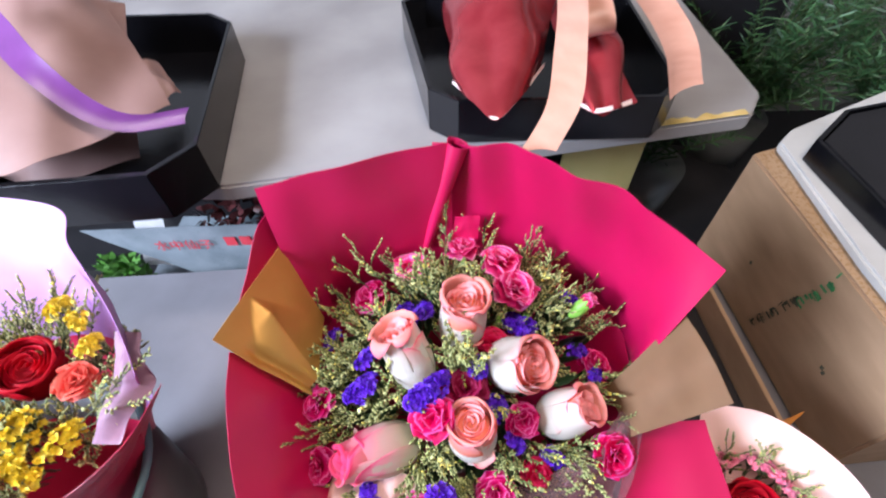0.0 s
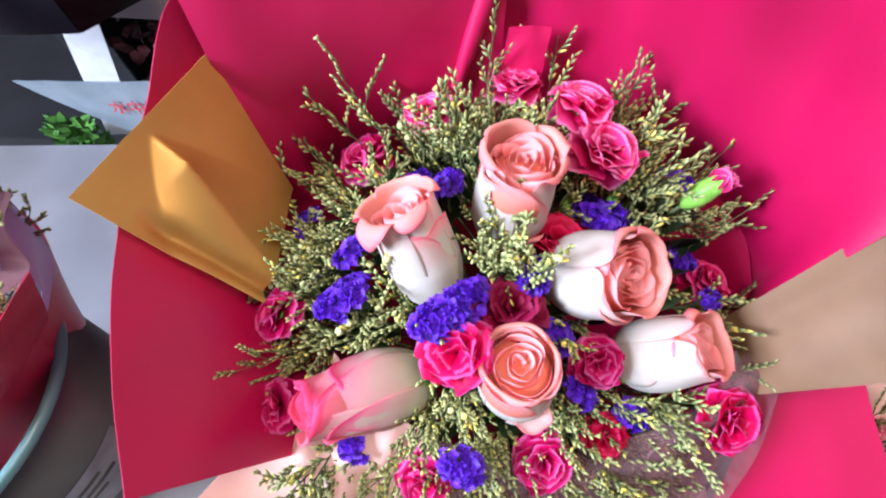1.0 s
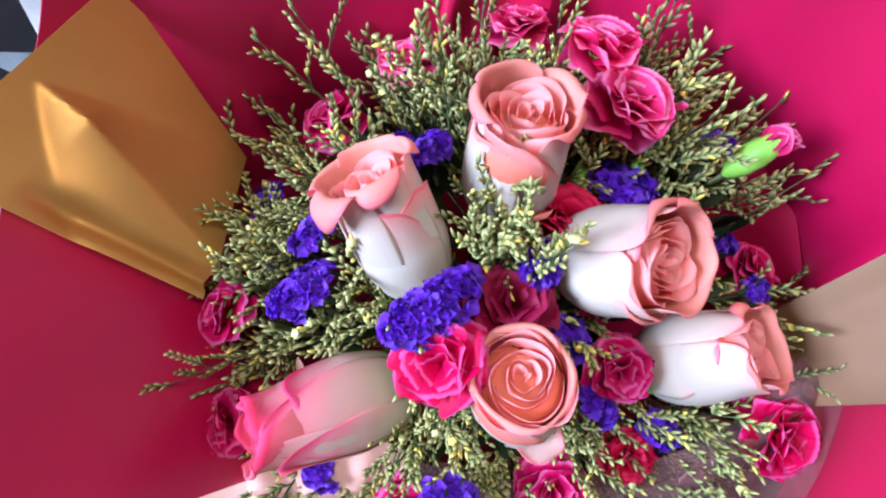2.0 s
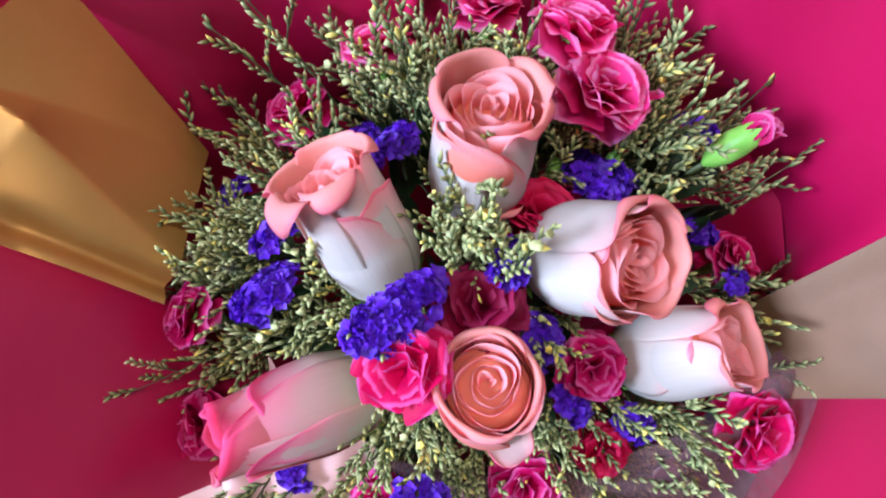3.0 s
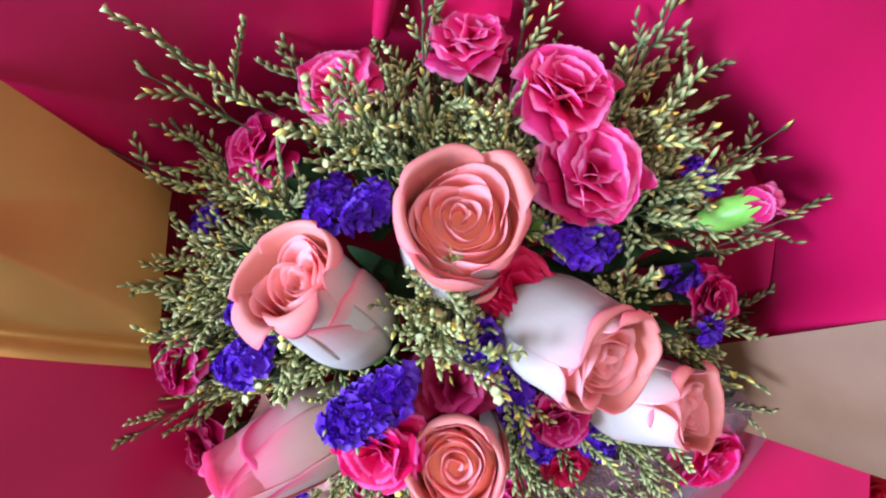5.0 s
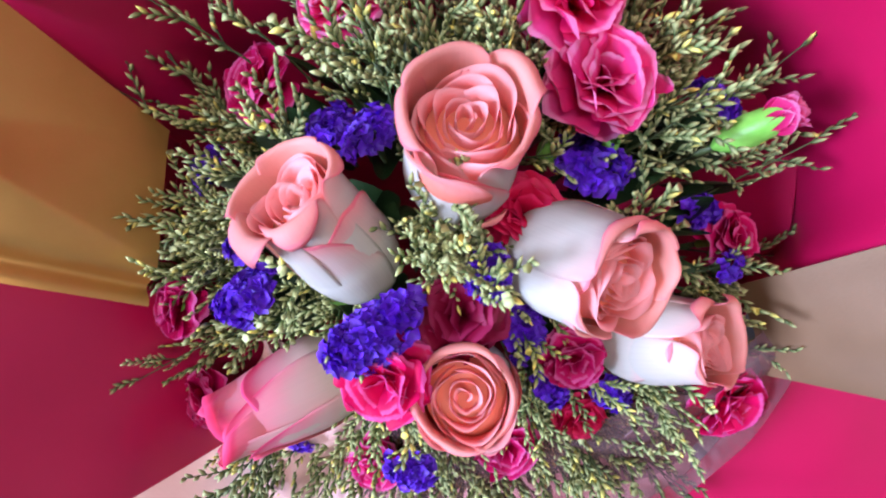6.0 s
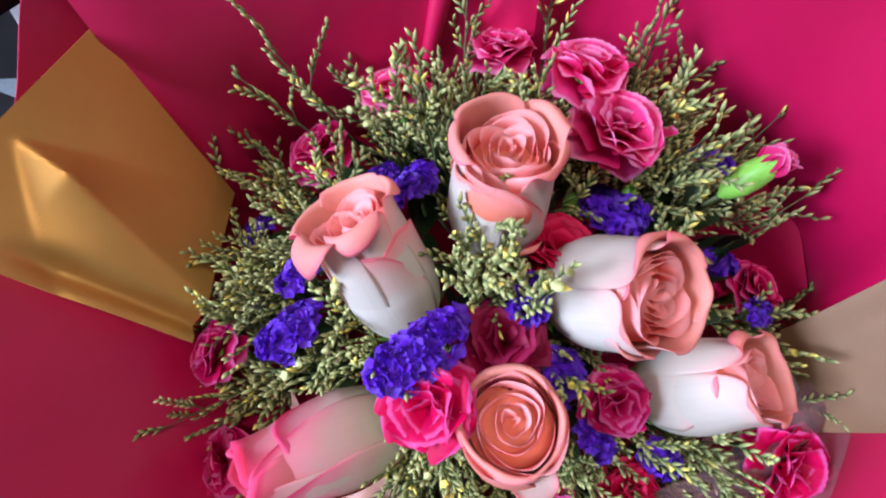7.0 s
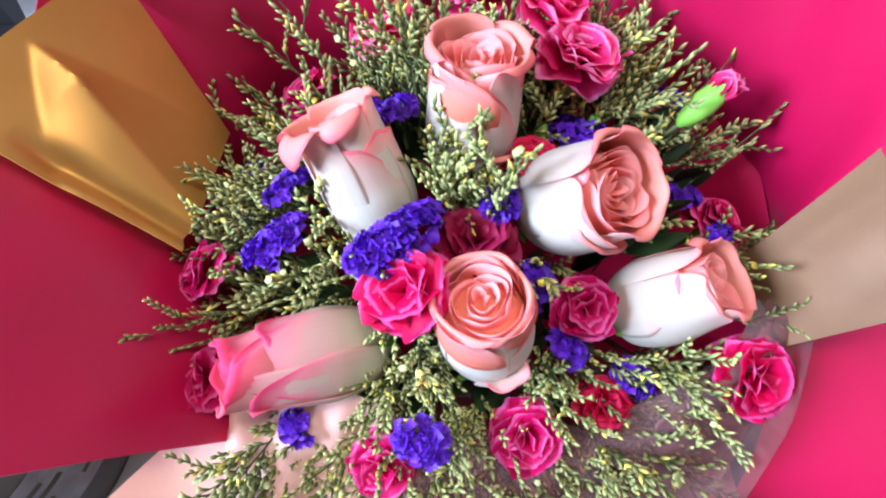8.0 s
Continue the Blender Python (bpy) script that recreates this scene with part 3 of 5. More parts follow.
def big_carton():
    c = thing("cardboard_carton", (0, 0, 0), "brown cardboard carton with green print and taped styrofoam top", "carton")
    bm = bmesh.new()
    lo = [(0.488, 0.602), (0.515, 0.185), (1.12, 0.24), (1.05, 0.82)]
    hi = [(0.486, 0.602), (0.507, 0.185), (1.12, 0.24), (1.05, 0.82)]
    a = [bm.verts.new((x, y, TABLE_Z + 0.0005)) for x, y in lo]
    b = [bm.verts.new((x, y, 0.735)) for x, y in hi]
    bm.faces.new(list(reversed(a)))
    bm.faces.new(b)
    for i in range(4):
        bm.faces.new((a[i], a[(i + 1) % 4], b[(i + 1) % 4], b[i]))
    bmesh.ops.recalc_face_normals(bm, faces=bm.faces)
    bmesh.ops.bevel(bm, geom=bm.edges[:], offset=0.004, segments=2, affect="EDGES")
    part("body", bm, CARDBOARD, c)
    # torn tape over the edge
    vs, fs, uv = grid(lambda u, v: Vector((0.488 + 0.020 * u + (0.034 - 0.018 * u + 0.008 * noise.noise(Vector((u * 14, 1, 2)))) * v, 0.600 - 0.40 * u + 0.012 * v * (1 - u), 0.7362)), 60, 4)
    put("tape", mesh_of("tape", vs, fs, TAPE, uv), c, None, "torn brown packing tape")

    def face(u, v):
        """Point on the slanting side, u along it, v up."""
        p = Vector((lo[0][0], lo[0][1], TABLE_Z)).lerp(Vector((lo[1][0], lo[1][1], TABLE_Z)), u)
        q = Vector((hi[0][0], hi[0][1], 0.735)).lerp(Vector((hi[1][0], hi[1][1], 0.735)), u)
        return p.lerp(q, v) + Vector((-0.0022, -0.0005, 0))
    rnd = random.Random(9)
    # a band of small printed marks that cannot be read
    MARK0, MARK1, NICKS = (0.41, 0.535), (0.362, 0.712), ((0.479, 0.604), (0.289, 0.61), (0.283, 0.606))
    for k in range(46):
        y0, z0 = MARK0[0] + (MARK1[0] - MARK0[0]) * k / 45, MARK0[1] + (MARK1[1] - MARK0[1]) * k / 45 + rnd.uniform(-0.012, 0.012)
        u0, v0 = (0.602 - y0) / 0.417, (z0 - TABLE_Z) / 0.235
        w, h = rnd.choice(((0.006, 0.045), (0.022, 0.011), (0.032, 0.012)))
        jag = [rnd.uniform(-0.008, 0.008) for _ in range(6)]
        vs, fs, uv = grid(lambda u, v: face(u0 + w * u + 0.3 * jag[int(u * 2.9)], v0 + h * v + jag[3 + int(v * 2)]), 3, 2)
        put("print_mark", mesh_of("print_mark", vs, fs, PRINTGREEN if k > 28 else PRINTDARK, uv), c)
    for y0, z0 in NICKS:
        u0, v0 = (0.602 - y0) / 0.417, (z0 - TABLE_Z) / 0.235
        vs, fs, uv = grid(lambda u, v: face(u0 + 0.012 * u, v0 + 0.03 * v), 2, 2)
        put("nick", mesh_of("nick", vs, fs, PRINTDARK, uv), c)
    f = thing("styrofoam_lid", (0, 0, 0), "white styrofoam lid on the cardboard carton", "lid")
    part("slab", bevelled_prism([(0.521, 0.606), (0.511, 0.36), (0.518, 0.195), (1.08, 0.25), (1.0, 0.80), (0.79, 0.757), (0.56, 0.643)], 0.7372, 0.754, 0.004), FOAM, f)
    t = octagon_box("black_flower_box", [(0.533, 0.562), (0.618, 0.637), (0.90, 0.71), (0.95, 0.66), (0.95, 0.40), (0.90, 0.35), (0.60, 0.33), (0.545, 0.38)], 0.7545, 0.792, "black card flower box on the styrofoam lid")
    part("lid_panel", bevelled_prism([(0.545, 0.56), (0.622, 0.627), (0.893, 0.70), (0.938, 0.655), (0.938, 0.405), (0.893, 0.36), (0.607, 0.342), (0.557, 0.387)], 0.782, 0.790, 0.001), DARKBOX, t, "dull black lid panel")
    # open carton below; only its rim shows, its floor near-black for the dark inside
    o = thing("open_carton", (0, 0, 0), "open brown cardboard carton on the table beside the bouquets", "carton")
    part("side_flap", bevelled_prism([(0.436, 0.47), (0.443, 0.471), (0.457, 0.20), (0.450, 0.199)], TABLE_Z + 0.0005, 0.56, 0.001), CARDBOARD, o)
    part("side_flap", bevelled_prism([(0.30, 0.465), (0.435, 0.475), (0.434, 0.481), (0.299, 0.471)], TABLE_Z + 0.0005, 0.56, 0.001), CARDBOARD, o)
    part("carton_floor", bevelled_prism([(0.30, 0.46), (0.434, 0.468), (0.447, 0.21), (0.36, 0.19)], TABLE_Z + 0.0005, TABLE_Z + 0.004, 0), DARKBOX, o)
    g = thing("orange_paper_corner", (0, 0, 0), "folded orange paper corner in the carton", "paper")
    vs, fs, uv = grid(lambda u, v: Vector((0.405, 0.215, 0.565)).lerp(Vector((0.471, 0.236, 0.585)), u) + Vector((-0.008, -0.03, -0.02)) * v * (1 - u) + Vector((0, 0, 0.004 * math.sin(3 * u))), 8, 8)
    thicken(put("paper", mesh_of("paper", vs, fs, mottled("orange_paper", (0.5, 0.17, 0.02), (0.6, 0.23, 0.04), 30, 0.5), uv), g), 0.001)
    vs, fs, uv = grid(lambda u, v: Vector((0.395 + 0.004 * v, 0.215 + 0.012 * u, TABLE_Z + 0.003 + 0.068 * v)), 2, 6)
    thicken(put("fold", mesh_of("fold", vs, fs, mottled("orange_paper_shade", (0.5, 0.17, 0.02), (0.6, 0.23, 0.04), 30, 0.5), uv), g), 0.001)


big_carton()


def fern_plant(at, seed, n, size, label):
    """A fine-leaved plant: arching stems with needle leaflets."""
    rnd = random.Random(seed)
    t = thing("asparagus_fern", at, label, "plant", "green plants")
    pot = bmesh.new()
    bmesh.ops.create_cone(pot, cap_ends=True, segments=28, radius1=0.07, radius2=0.09, depth=0.16, matrix=Matrix.Translation((0, 0, 0.08)))
    part("pot", pot, GREYPLASTIC, t, "dark plastic pot", True)
    vs, fs, sv, sf = [], [], [], []
    for k in range(n):
        a, lean, ln = rnd.uniform(0, 6.28), rnd.uniform(0.2, 1.1), size * rnd.uniform(0.6, 1.1)
        d = Vector((math.cos(a) * lean, math.sin(a) * lean, 1)).normalized()
        pts = [Vector((0, 0, 0.14)), Vector((0, 0, 0.14)) + d * ln * 0.5, Vector((0, 0, 0.14)) + d * ln + Vector((0, 0, -0.15 * lean * ln))]
        v2, f2 = tube_mesh("s", pts, 0.0016, STEM, 4, 0.5, 6)
        o = len(sv)
        sv += v2
        sf += [tuple(i + o for i in f) for f in f2]
        for j in range(46):
            s = 0.2 + 0.8 * j / 46
            p = spline(pts, s)
            q = frame_of((rnd.uniform(-1, 1), rnd.uniform(-1, 1), rnd.uniform(-0.2, 0.8)), rnd.uniform(0, 6)).to_3x3()
            o = len(vs)
            l2 = rnd.uniform(0.02, 0.05)
            vs += [p + q @ Vector(c) for c in ((-0.0012, 0, 0), (0.0012, 0, 0), (0.0016, 0, l2 * 0.6), (0, 0, l2), (-0.0016, 0, l2 * 0.6))]
            fs.append(tuple(range(o, o + 5)))
    put("stem_tuft", mesh_of("stem_tuft", sv, sf, STEM), t)["kind"] = "stuff"
    put("leaf_tuft", mesh_of("leaf_tuft", vs, fs, FERN), t)["kind"] = "stuff"
    return t


def plant_stand():
    s = thing("plant_stand", (0, 0, 0), "low dark stand behind the carton holding plants", "stand")
    part("stand_top", box_bm(0.52, 1.5, 0.86, 1.3, 0.32, 0.35), DARKBOX, s)
    for x in (0.55, 1.45):
        part("leg", box_bm(x, x + 0.03, 0.9, 1.26, 0, 0.32), DARKBOX, s)


plant_stand()
fern_plant((0.74, 1.05, 0.3505), 1, 80, 0.46, "bright green fine-leaved fern on a dark stand")
fern_plant((1.08, 1.0, 0.3505), 2, 110, 0.56, "bright green fine-leaved fern beside the wall")
fern_plant((0.42, 0.80, 0.4005), 3, 10, 0.26, "dark thin-leaved plant in the shade under the shelf")


def bucket(at, r_top, r_foot, h, label):
    b = thing("flower_bucket", at, label, "bucket")
    prof = [(r_foot - 0.004, 0.004), (r_foot, 0), (r_foot, 0.004), (r_top, h - 0.004), (r_top - 0.004, h - 0.004), (r_foot - 0.004, 0.006), (0, 0.006)]
    prof = [(0, 0)] + prof[1:]
    vs, fs, n = [], [], 48
    for r, z in prof:
        for k in range(n):
            a = 2 * math.pi * k / n
            vs.append((r * math.cos(a), r * math.sin(a), z))
    for j in range(len(prof) - 1):
        for k in range(n):
            k2 = (k + 1) % n
            fs.append((j * n + k, j * n + k2, (j + 1) * n + k2, (j + 1) * n + k))
    put("body", mesh_of("body", vs, fs, GREYPLASTIC), b)
    vs, fs = [], []
    m = 8
    for k in range(n):
        a = 2 * math.pi * k / n
        for j in range(m):
            c = 2 * math.pi * j / m
            r = r_top + 0.0005 + 0.0045 * math.cos(c)
            vs.append((r * math.cos(a), r * math.sin(a), h + 0.0045 * math.sin(c)))
    for k in range(n):
        for j in range(m):
            k2, j2 = (k + 1) % n, (j + 1) % m
            fs.append((k * m + j, k2 * m + j, k2 * m + j2, k * m + j2))
    put("rim", mesh_of("rim", vs, fs, TEAL), b, None, "teal plastic rim")

    def on(u, v, lift):
        a = radians(-46 + 48 * u)
        z = 0.042 + 0.080 * v
        r = r_foot + (r_top - r_foot) * z / h + lift
        return Vector((r * math.cos(a), r * math.sin(a), z))
    vs, fs, uv = grid(lambda u, v: on(u, v, 0.0015), 12, 4)
    lab = put("label", mesh_of("label", vs, fs, mottled("grey_label", (0.20, 0.20, 0.20), (0.34, 0.34, 0.34), 40, 0.35, 0.1, 200), uv), b, None, "pale paper label with unreadable print")
    for v0, u0, u1 in ((0.72, 0.1, 0.6), (0.55, 0.1, 0.7), (0.4, 0.1, 0.5), (0.2, 0.72, 0.9)):
        vs, fs, uv = grid(lambda u, v: on(u0 + (u1 - u0) * u, v0 + 0.07 * v, 0.0019), 8, 1)
        put("print_bar", mesh_of("print_bar", vs, fs, PRINTDARK, uv), lab)
    return b


bucket((-0.452, 0.115, TABLE_Z + 0.0005), 0.122, 0.100, 0.205, "grey plastic bucket with a teal rim holding a bouquet")

# ---- flowers ----


def upright_frame(at, axis):
    """Frame on a flower's axis whose x leans to world x, so that petal angles read as in plan."""
    z = Vector(axis).normalized()
    x = (Vector((1, 0, 0)) - z * z.x).normalized()
    y = z.cross(x)
    m = Matrix((x, y, z)).transposed().to_4x4()
    m.translation = at
    return m


def petal_shell(fn, nu, nv, thick, outside, inside):
    """A petal of real thickness: its outside in one skin, its inside in another."""
    vs, fs, uv = grid(fn, nu, nv)
    w, n = nu + 1, len(vs)
    inner = []
    for j in range(nv + 1):
        for i in range(w):
            a = vs[j * w + min(i + 1, nu)] - vs[j * w + max(i - 1, 0)]
            b = vs[min(j + 1, nv) * w + i] - vs[max(j - 1, 0) * w + i]
            nrm = b.cross(a)
            nrm = nrm.normalized() if nrm.length > 1e-12 else Vector((0, 0, 1))
            edge = min(1.0, 4 * (1 - j / nv) + 0.15, 8 * min(i, nu - i) / nu + 0.15)
            inner.append(vs[j * w + i] + nrm * thick * edge)
    faces = list(fs) + [tuple(k + n for k in reversed(f)) for f in fs]
    rim = [j * w for j in range(nv, -1, -1)] + list(range(1, w)) + [j * w + nu for j in range(1, nv + 1)] + [nv * w + i for i in range(nu - 1, 0, -1)]
    faces += [(rim[k], rim[k - 1], rim[k - 1] + n, rim[k] + n) for k in range(len(rim))]
    me = mesh_of("petal", list(vs) + inner, faces, outside, list(uv) * 2)
    me.materials.append(inside)
    me.polygons.foreach_set("material_index", [0] * len(fs) + [1] * len(fs) + [0] * len(rim))
    return me


def rose(top, axis, length, width, mouth, outside, lip, inside, label, seed, guards, core=17, depth=0.95, open_core=0.86):
    """A rose head whose rim is at 'top'. guards: outer petals (angle, height, tip radius, curl of the rim, half span, point);
    core: petals wound inside, whose rims lie at 'depth' of the height."""
    rnd = random.Random(seed)
    ax = Vector(axis).normalized()
    t = thing("rose", tuple(Vector(top) - ax * length), label, "rose", "roses in the bouquet")
    t.matrix_basis = upright_frame(Vector(top) - ax * length, ax)
    R, M, L = width / 2, mouth / 2, length
    # tightly wound middle
    for i in range(core):
        k = i / (core - 1)
        rt = M * (0.07 + open_core * k ** 0.9)
        H = L * (depth - 0.05 * (1 - k) + 0.020 * math.sin(i * 2.3))
        half = 2.1 - 0.85 * k
        phi = i * 2.2 + rnd.uniform(-0.25, 0.25)
        s1, roll = rnd.uniform(0, 50), M * (0.05 + 0.12 * k) * rnd.uniform(0.5, 1.5)
        ox, oy, sharp = M * 0.07 * k * rnd.uniform(-1, 1), M * 0.07 * k * rnd.uniform(-1, 1), rnd.uniform(0.0, 0.9)

        def fn(u, v, ox=ox, oy=oy, sharp=sharp, k=k, rt=rt, H=H, half=half, phi=phi, s1=s1, roll=roll):
            x = 2 * u - 1
            vv = v * (1 - 0.10 * abs(x) ** 2.4 - 0.16 * sharp * abs(x) ** 1.2)
            ang = phi + half * x * (1 - 0.22 * max(0.0, (v - 0.6) / 0.4) ** 2)
            r = rt * (0.62 + 0.62 * math.sin(math.pi * min(1.0, 0.15 + 0.62 * vv))) - 0.10 * rt * vv
            r += roll * max(0.0, (vv - 0.74) / 0.26) ** 2 * (1.2 - x * x) + 0.12 * M * k * sharp * (1 - abs(x)) * vv ** 3
            r *= 1 + 0.10 * x
            r += noise.noise(Vector((x * 1.5 + s1, vv * 2, s1))) * M * 0.09 * vv
            z = H * (0.45 + 0.55 * vv) + noise.noise(Vector((x * 1.8 + s1, 4.0, s1))) * M * 0.10 * vv
            r = max(0.0004, r)
            return Vector((r * math.cos(ang) + ox * vv, r * math.sin(ang) + oy * vv, z))
        put("petal", petal_shell(fn, 18, 10, 0.0004, inside, inside), t)

    # added disc whose warm tone stands in for light glowing between the petals
    def bed(u, v):
        g = 2 * math.pi * u
        rr = M * 0.86 * v
        return Vector((rr * math.cos(g), rr * math.sin(g), L * (depth - 0.15 + 0.03 * v - 0.10 * v ** 4)))
    vs, fs, uv = grid(bed, 24, 6)
    put("heart", mesh_of("heart", vs, fs, inside, [(0.5, 0.35) for _ in uv]), t, None, "warm disc filling the slits between the inner petals with glow")
    # guard petals
    for i, (deg, h, tip, curl, half, point) in enumerate(guards):
        grow = 0.955 + 0.012 * i
        s1 = rnd.uniform(0, 50)
        neck = R * 0.5 + 0.5 * M * min(1.0, tip)
        z1 = h * L
        line = [(0.30 * R, 0.0), (0.80 * R, 0.13 * L * min(1, h * 1.3)), (1.0 * R, 0.36 * L * min(1, h * 1.25)), (0.55 * R + 0.45 * neck, 0.64 * z1), (0.15 * R + 0.85 * M * tip * (1 - 0.10 * curl), 0.87 * z1), (M * tip, z1)]
        if curl:
            line += [(M * (tip + 0.30 * curl), z1 - 0.045 * L * curl), (M * (tip + 0.42 * curl), z1 - 0.16 * L * curl)]
        line = [(r, 0, z) for r, z in line]
        hs = radians(half)

        def fn(u, v, deg=deg, line=line, hs=hs, point=point, grow=grow, s1=s1, tip=tip, curl=curl, h=h):
            x = 2 * u - 1
            drop = (0.20 * abs(x) ** 2.6) * (1 - point) + point * (0.34 * abs(x) ** 1.25)
            vv = v * (1 - drop)
            ang = radians(deg) + hs * x * (0.80 + 0.20 * math.sin(min(1.0, v / 0.55) * math.pi / 2)) * (1 - (0.30 + 0.25 * point) * max(0.0, (v - 0.55) / 0.45) ** 2)
            p = spline(line, vv)
            r = p.x * grow * (1 + 0.035 * x)
            r += noise.noise(Vector((x * 1.3 + s1, vv * 1.8, s1))) * R * (0.05 + 0.07 * vv) * vv
            r += 0.05 * R * curl * math.sin(3.1 * x + s1) * max(0.0, (vv - 0.7) / 0.3)
            z = p.z + noise.noise(Vector((x * 1.7 + s1, 9.0, s1))) * R * 0.10 * vv * vv
            return Vector((r * math.cos(ang), r * math.sin(ang), z))
        put("petal", petal_shell(fn, 22, 22, 0.0005, outside, lip if tip < 1.3 else outside), t)
    vs, fs = [], []
    for j in range(5):
        a = j * 2 * math.pi / 5 + 0.3
        o = len(vs)
        for q in range(5):
            v = q / 4
            w = 0.0045 * (1 - v) ** 0.8
            r, z = R * (0.25 + 0.75 * math.sin(v * 1.5)), L * (0.02 + 0.22 * v) - 0.003
            for sd in (-1, 1):
                vs.append(Vector((r * math.cos(a) - sd * w * math.sin(a), r * math.sin(a) + sd * w * math.cos(a), z)) * 1.03)
        fs += [(o + 2 * q, o + 2 * q + 1, o + 2 * q + 3, o + 2 * q + 2) for q in range(4)]
    bmv, bmf = tube_mesh("s", [Vector((0, 0, 0.004)), Vector((0, 0, -0.02)), Vector((0, 0, -0.05))], 0.003, STEM, 8, 0.9, 4)
    put("calyx", mesh_of("calyx", vs, fs, CALYX), t, None, "green calyx")
    put("stem", mesh_of("stem", bmv, bmf, STEM), t, None, "green stem")
    return t


ROUND = tuple((50 + 72 * k, 0.97, 0.98, 0.25, 62, 0.0) for k in range(5))


def carnation_petal_meshes(mat, seed):
    """A few fan petals with toothed, crimped rims, one unit long."""
    out = []
    for k in range(5):
        rnd = random.Random(seed * 31 + k)
        s, wide = rnd.uniform(0, 90), rnd.uniform(0.78, 1.08)

        def fn(u, v):
            x = 2 * u - 1
            w = wide * (0.10 + 0.90 * math.sin(min(1.0, v * 1.15) * math.pi / 2) ** 1.2)
            if v > 0.7:
                w *= 1 - 0.30 * ((v - 0.7) / 0.3) ** 2
            crimp = max(0.0, v - 0.5) / 0.5
            y = v * (1 - 0.20 * x * x) + 0.012 * math.sin(u * 46 + s) * crimp ** 4
            z = crimp ** 1.3 * (0.075 * math.sin(u * 9 + s) + 0.022 * math.sin(u * 22 + 2 * s)) + 0.20 * v * v * noise.noise(Vector((u * 1.6, v * 1.2, s))) - 0.06 * v - 0.26 * v ** 4 + 0.24 * x * x * v
            return Vector((w * x, y, z))
        vs, fs, uv = grid(fn, 26, 9)
        out.append(mesh_of("petal", vs, fs, mat, uv))
    return out


PETALS = {}


def carnation(at, axis, radius, mat, label, seed, rings=((3, 86, 0.74), (4, 72, 0.88), (4, 56, 0.98), (5, 38, 1.04), (4, 18, 1.08), (3, 0, 1.08)), name="carnation", group="carnations in the bouquet"):
    """A carnation head centred at 'at': rings of fan petals that open outwards, and a green calyx."""
    rnd = random.Random(seed)
    radius *= 0.84
    if mat.name not in PETALS:
        PETALS[mat.name] = carnation_petal_meshes(mat, len(PETALS) + 1)
    t = thing(name, at, label, "carnation", group)
    at = Vector(at) + Vector(axis).normalized() * 0.004
    t.matrix_basis = Matrix.Translation(at) @ frame_of(axis, rnd.uniform(0, 6))
    for count, lift, ln in rings:
        for j in range(count):
            a = 2 * math.pi * (j + rnd.uniform(-0.3, 0.3)) / count
            m = Matrix.Translation((0, 0, -radius * 0.42)) @ Matrix.Rotation(a, 4, "Z") @ Matrix.Rotation(radians(lift + rnd.uniform(-9, 9)), 4, "X") @ Matrix.Rotation(rnd.uniform(-0.5, 0.5), 4, "Y")
            sc = radius * ln * rnd.uniform(0.9, 1.1)
            put("petal", rnd.choice(PETALS[mat.name]), t, m @ Matrix.Diagonal((sc, sc, sc * rnd.uniform(0.7, 1.3), 1)))
    vs, fs = tube_mesh("c", [Vector((0, 0, -radius * 0.30)), Vector((0, 0, -radius * 0.8)), Vector((0, 0, -radius * 1.35))], radius * 0.26, CALYX, 10, 0.55, 6)
    put("calyx", mesh_of("calyx", vs, fs, CALYX), t, None, "green calyx")
    v2, f2 = tube_mesh("s", [Vector((0, 0, -radius * 1.3)), Vector((0, 0, -radius * 2)), Vector((0, 0, -radius * 2.8))], 0.0018, STEM, 6, 1, 3)
    put("stem", mesh_of("stem", v2, f2, STEM), t, None, "green stem")
    return t


def bud(at, tip, label, open_tip, seed, r=0.0065):
    """A closed carnation bud: green calyx with a petal tuft at its end."""
    a, b = Vector(at), Vector(tip)
    ln = (b - a).length
    t = thing("carnation_bud", at, label, "flower bud", "buds in the bouquet")
    t.matrix_basis = Matrix.Translation(at) @ frame_of(b - a, 0.4)
    prof = [(0.10, -0.02), (0.62, 0.10), (0.95, 0.28), (1.0, 0.45), (0.88, 0.62), (0.66, 0.75)]
    vs, fs, n = [], [], 15
    for j, (q, z) in enumerate(prof):
        for k in range(n):
            g = 2 * math.pi * k / n
            zz = z + (0.10 * abs(math.sin(g * 2.5)) if j == len(prof) - 1 else 0)
            rr = r * q * (1 + 0.05 * math.cos(5 * g))
            vs.append((rr * math.cos(g), rr * math.sin(g), zz * ln))
    for j in range(len(prof) - 1):
        for k in range(n):
            k2 = (k + 1) % n
            fs.append((j * n + k, j * n + k2, (j + 1) * n + k2, (j + 1) * n + k))
    put("calyx", mesh_of("calyx", vs, fs, CALYX), t)
    if open_tip is not None:
        rnd = random.Random(seed)
        if open_tip.name not in PETALS:
            PETALS[open_tip.name] = carnation_petal_meshes(open_tip, len(PETALS) + 1)
        for j in range(9):
            m = Matrix.Translation((0, 0, ln * 0.42)) @ Matrix.Rotation(j * 0.75, 4, "Z") @ Matrix.Rotation(radians(84 - 5 * (j % 3)), 4, "X")
            put("petal", rnd.choice(PETALS[open_tip.name]), t, m @ Matrix.Diagonal((ln * 0.22, ln * 0.55, ln * 0.2, 1)))
    v2, f2 = tube_mesh("s", [Vector((0, 0, 0)), Vector((0, 0, -0.015)), Vector((0.004, 0, -0.05))], 0.0017, STEM, 6, 1, 4)
    put("stem", mesh_of("stem", v2, f2, STEM), t)
    return t


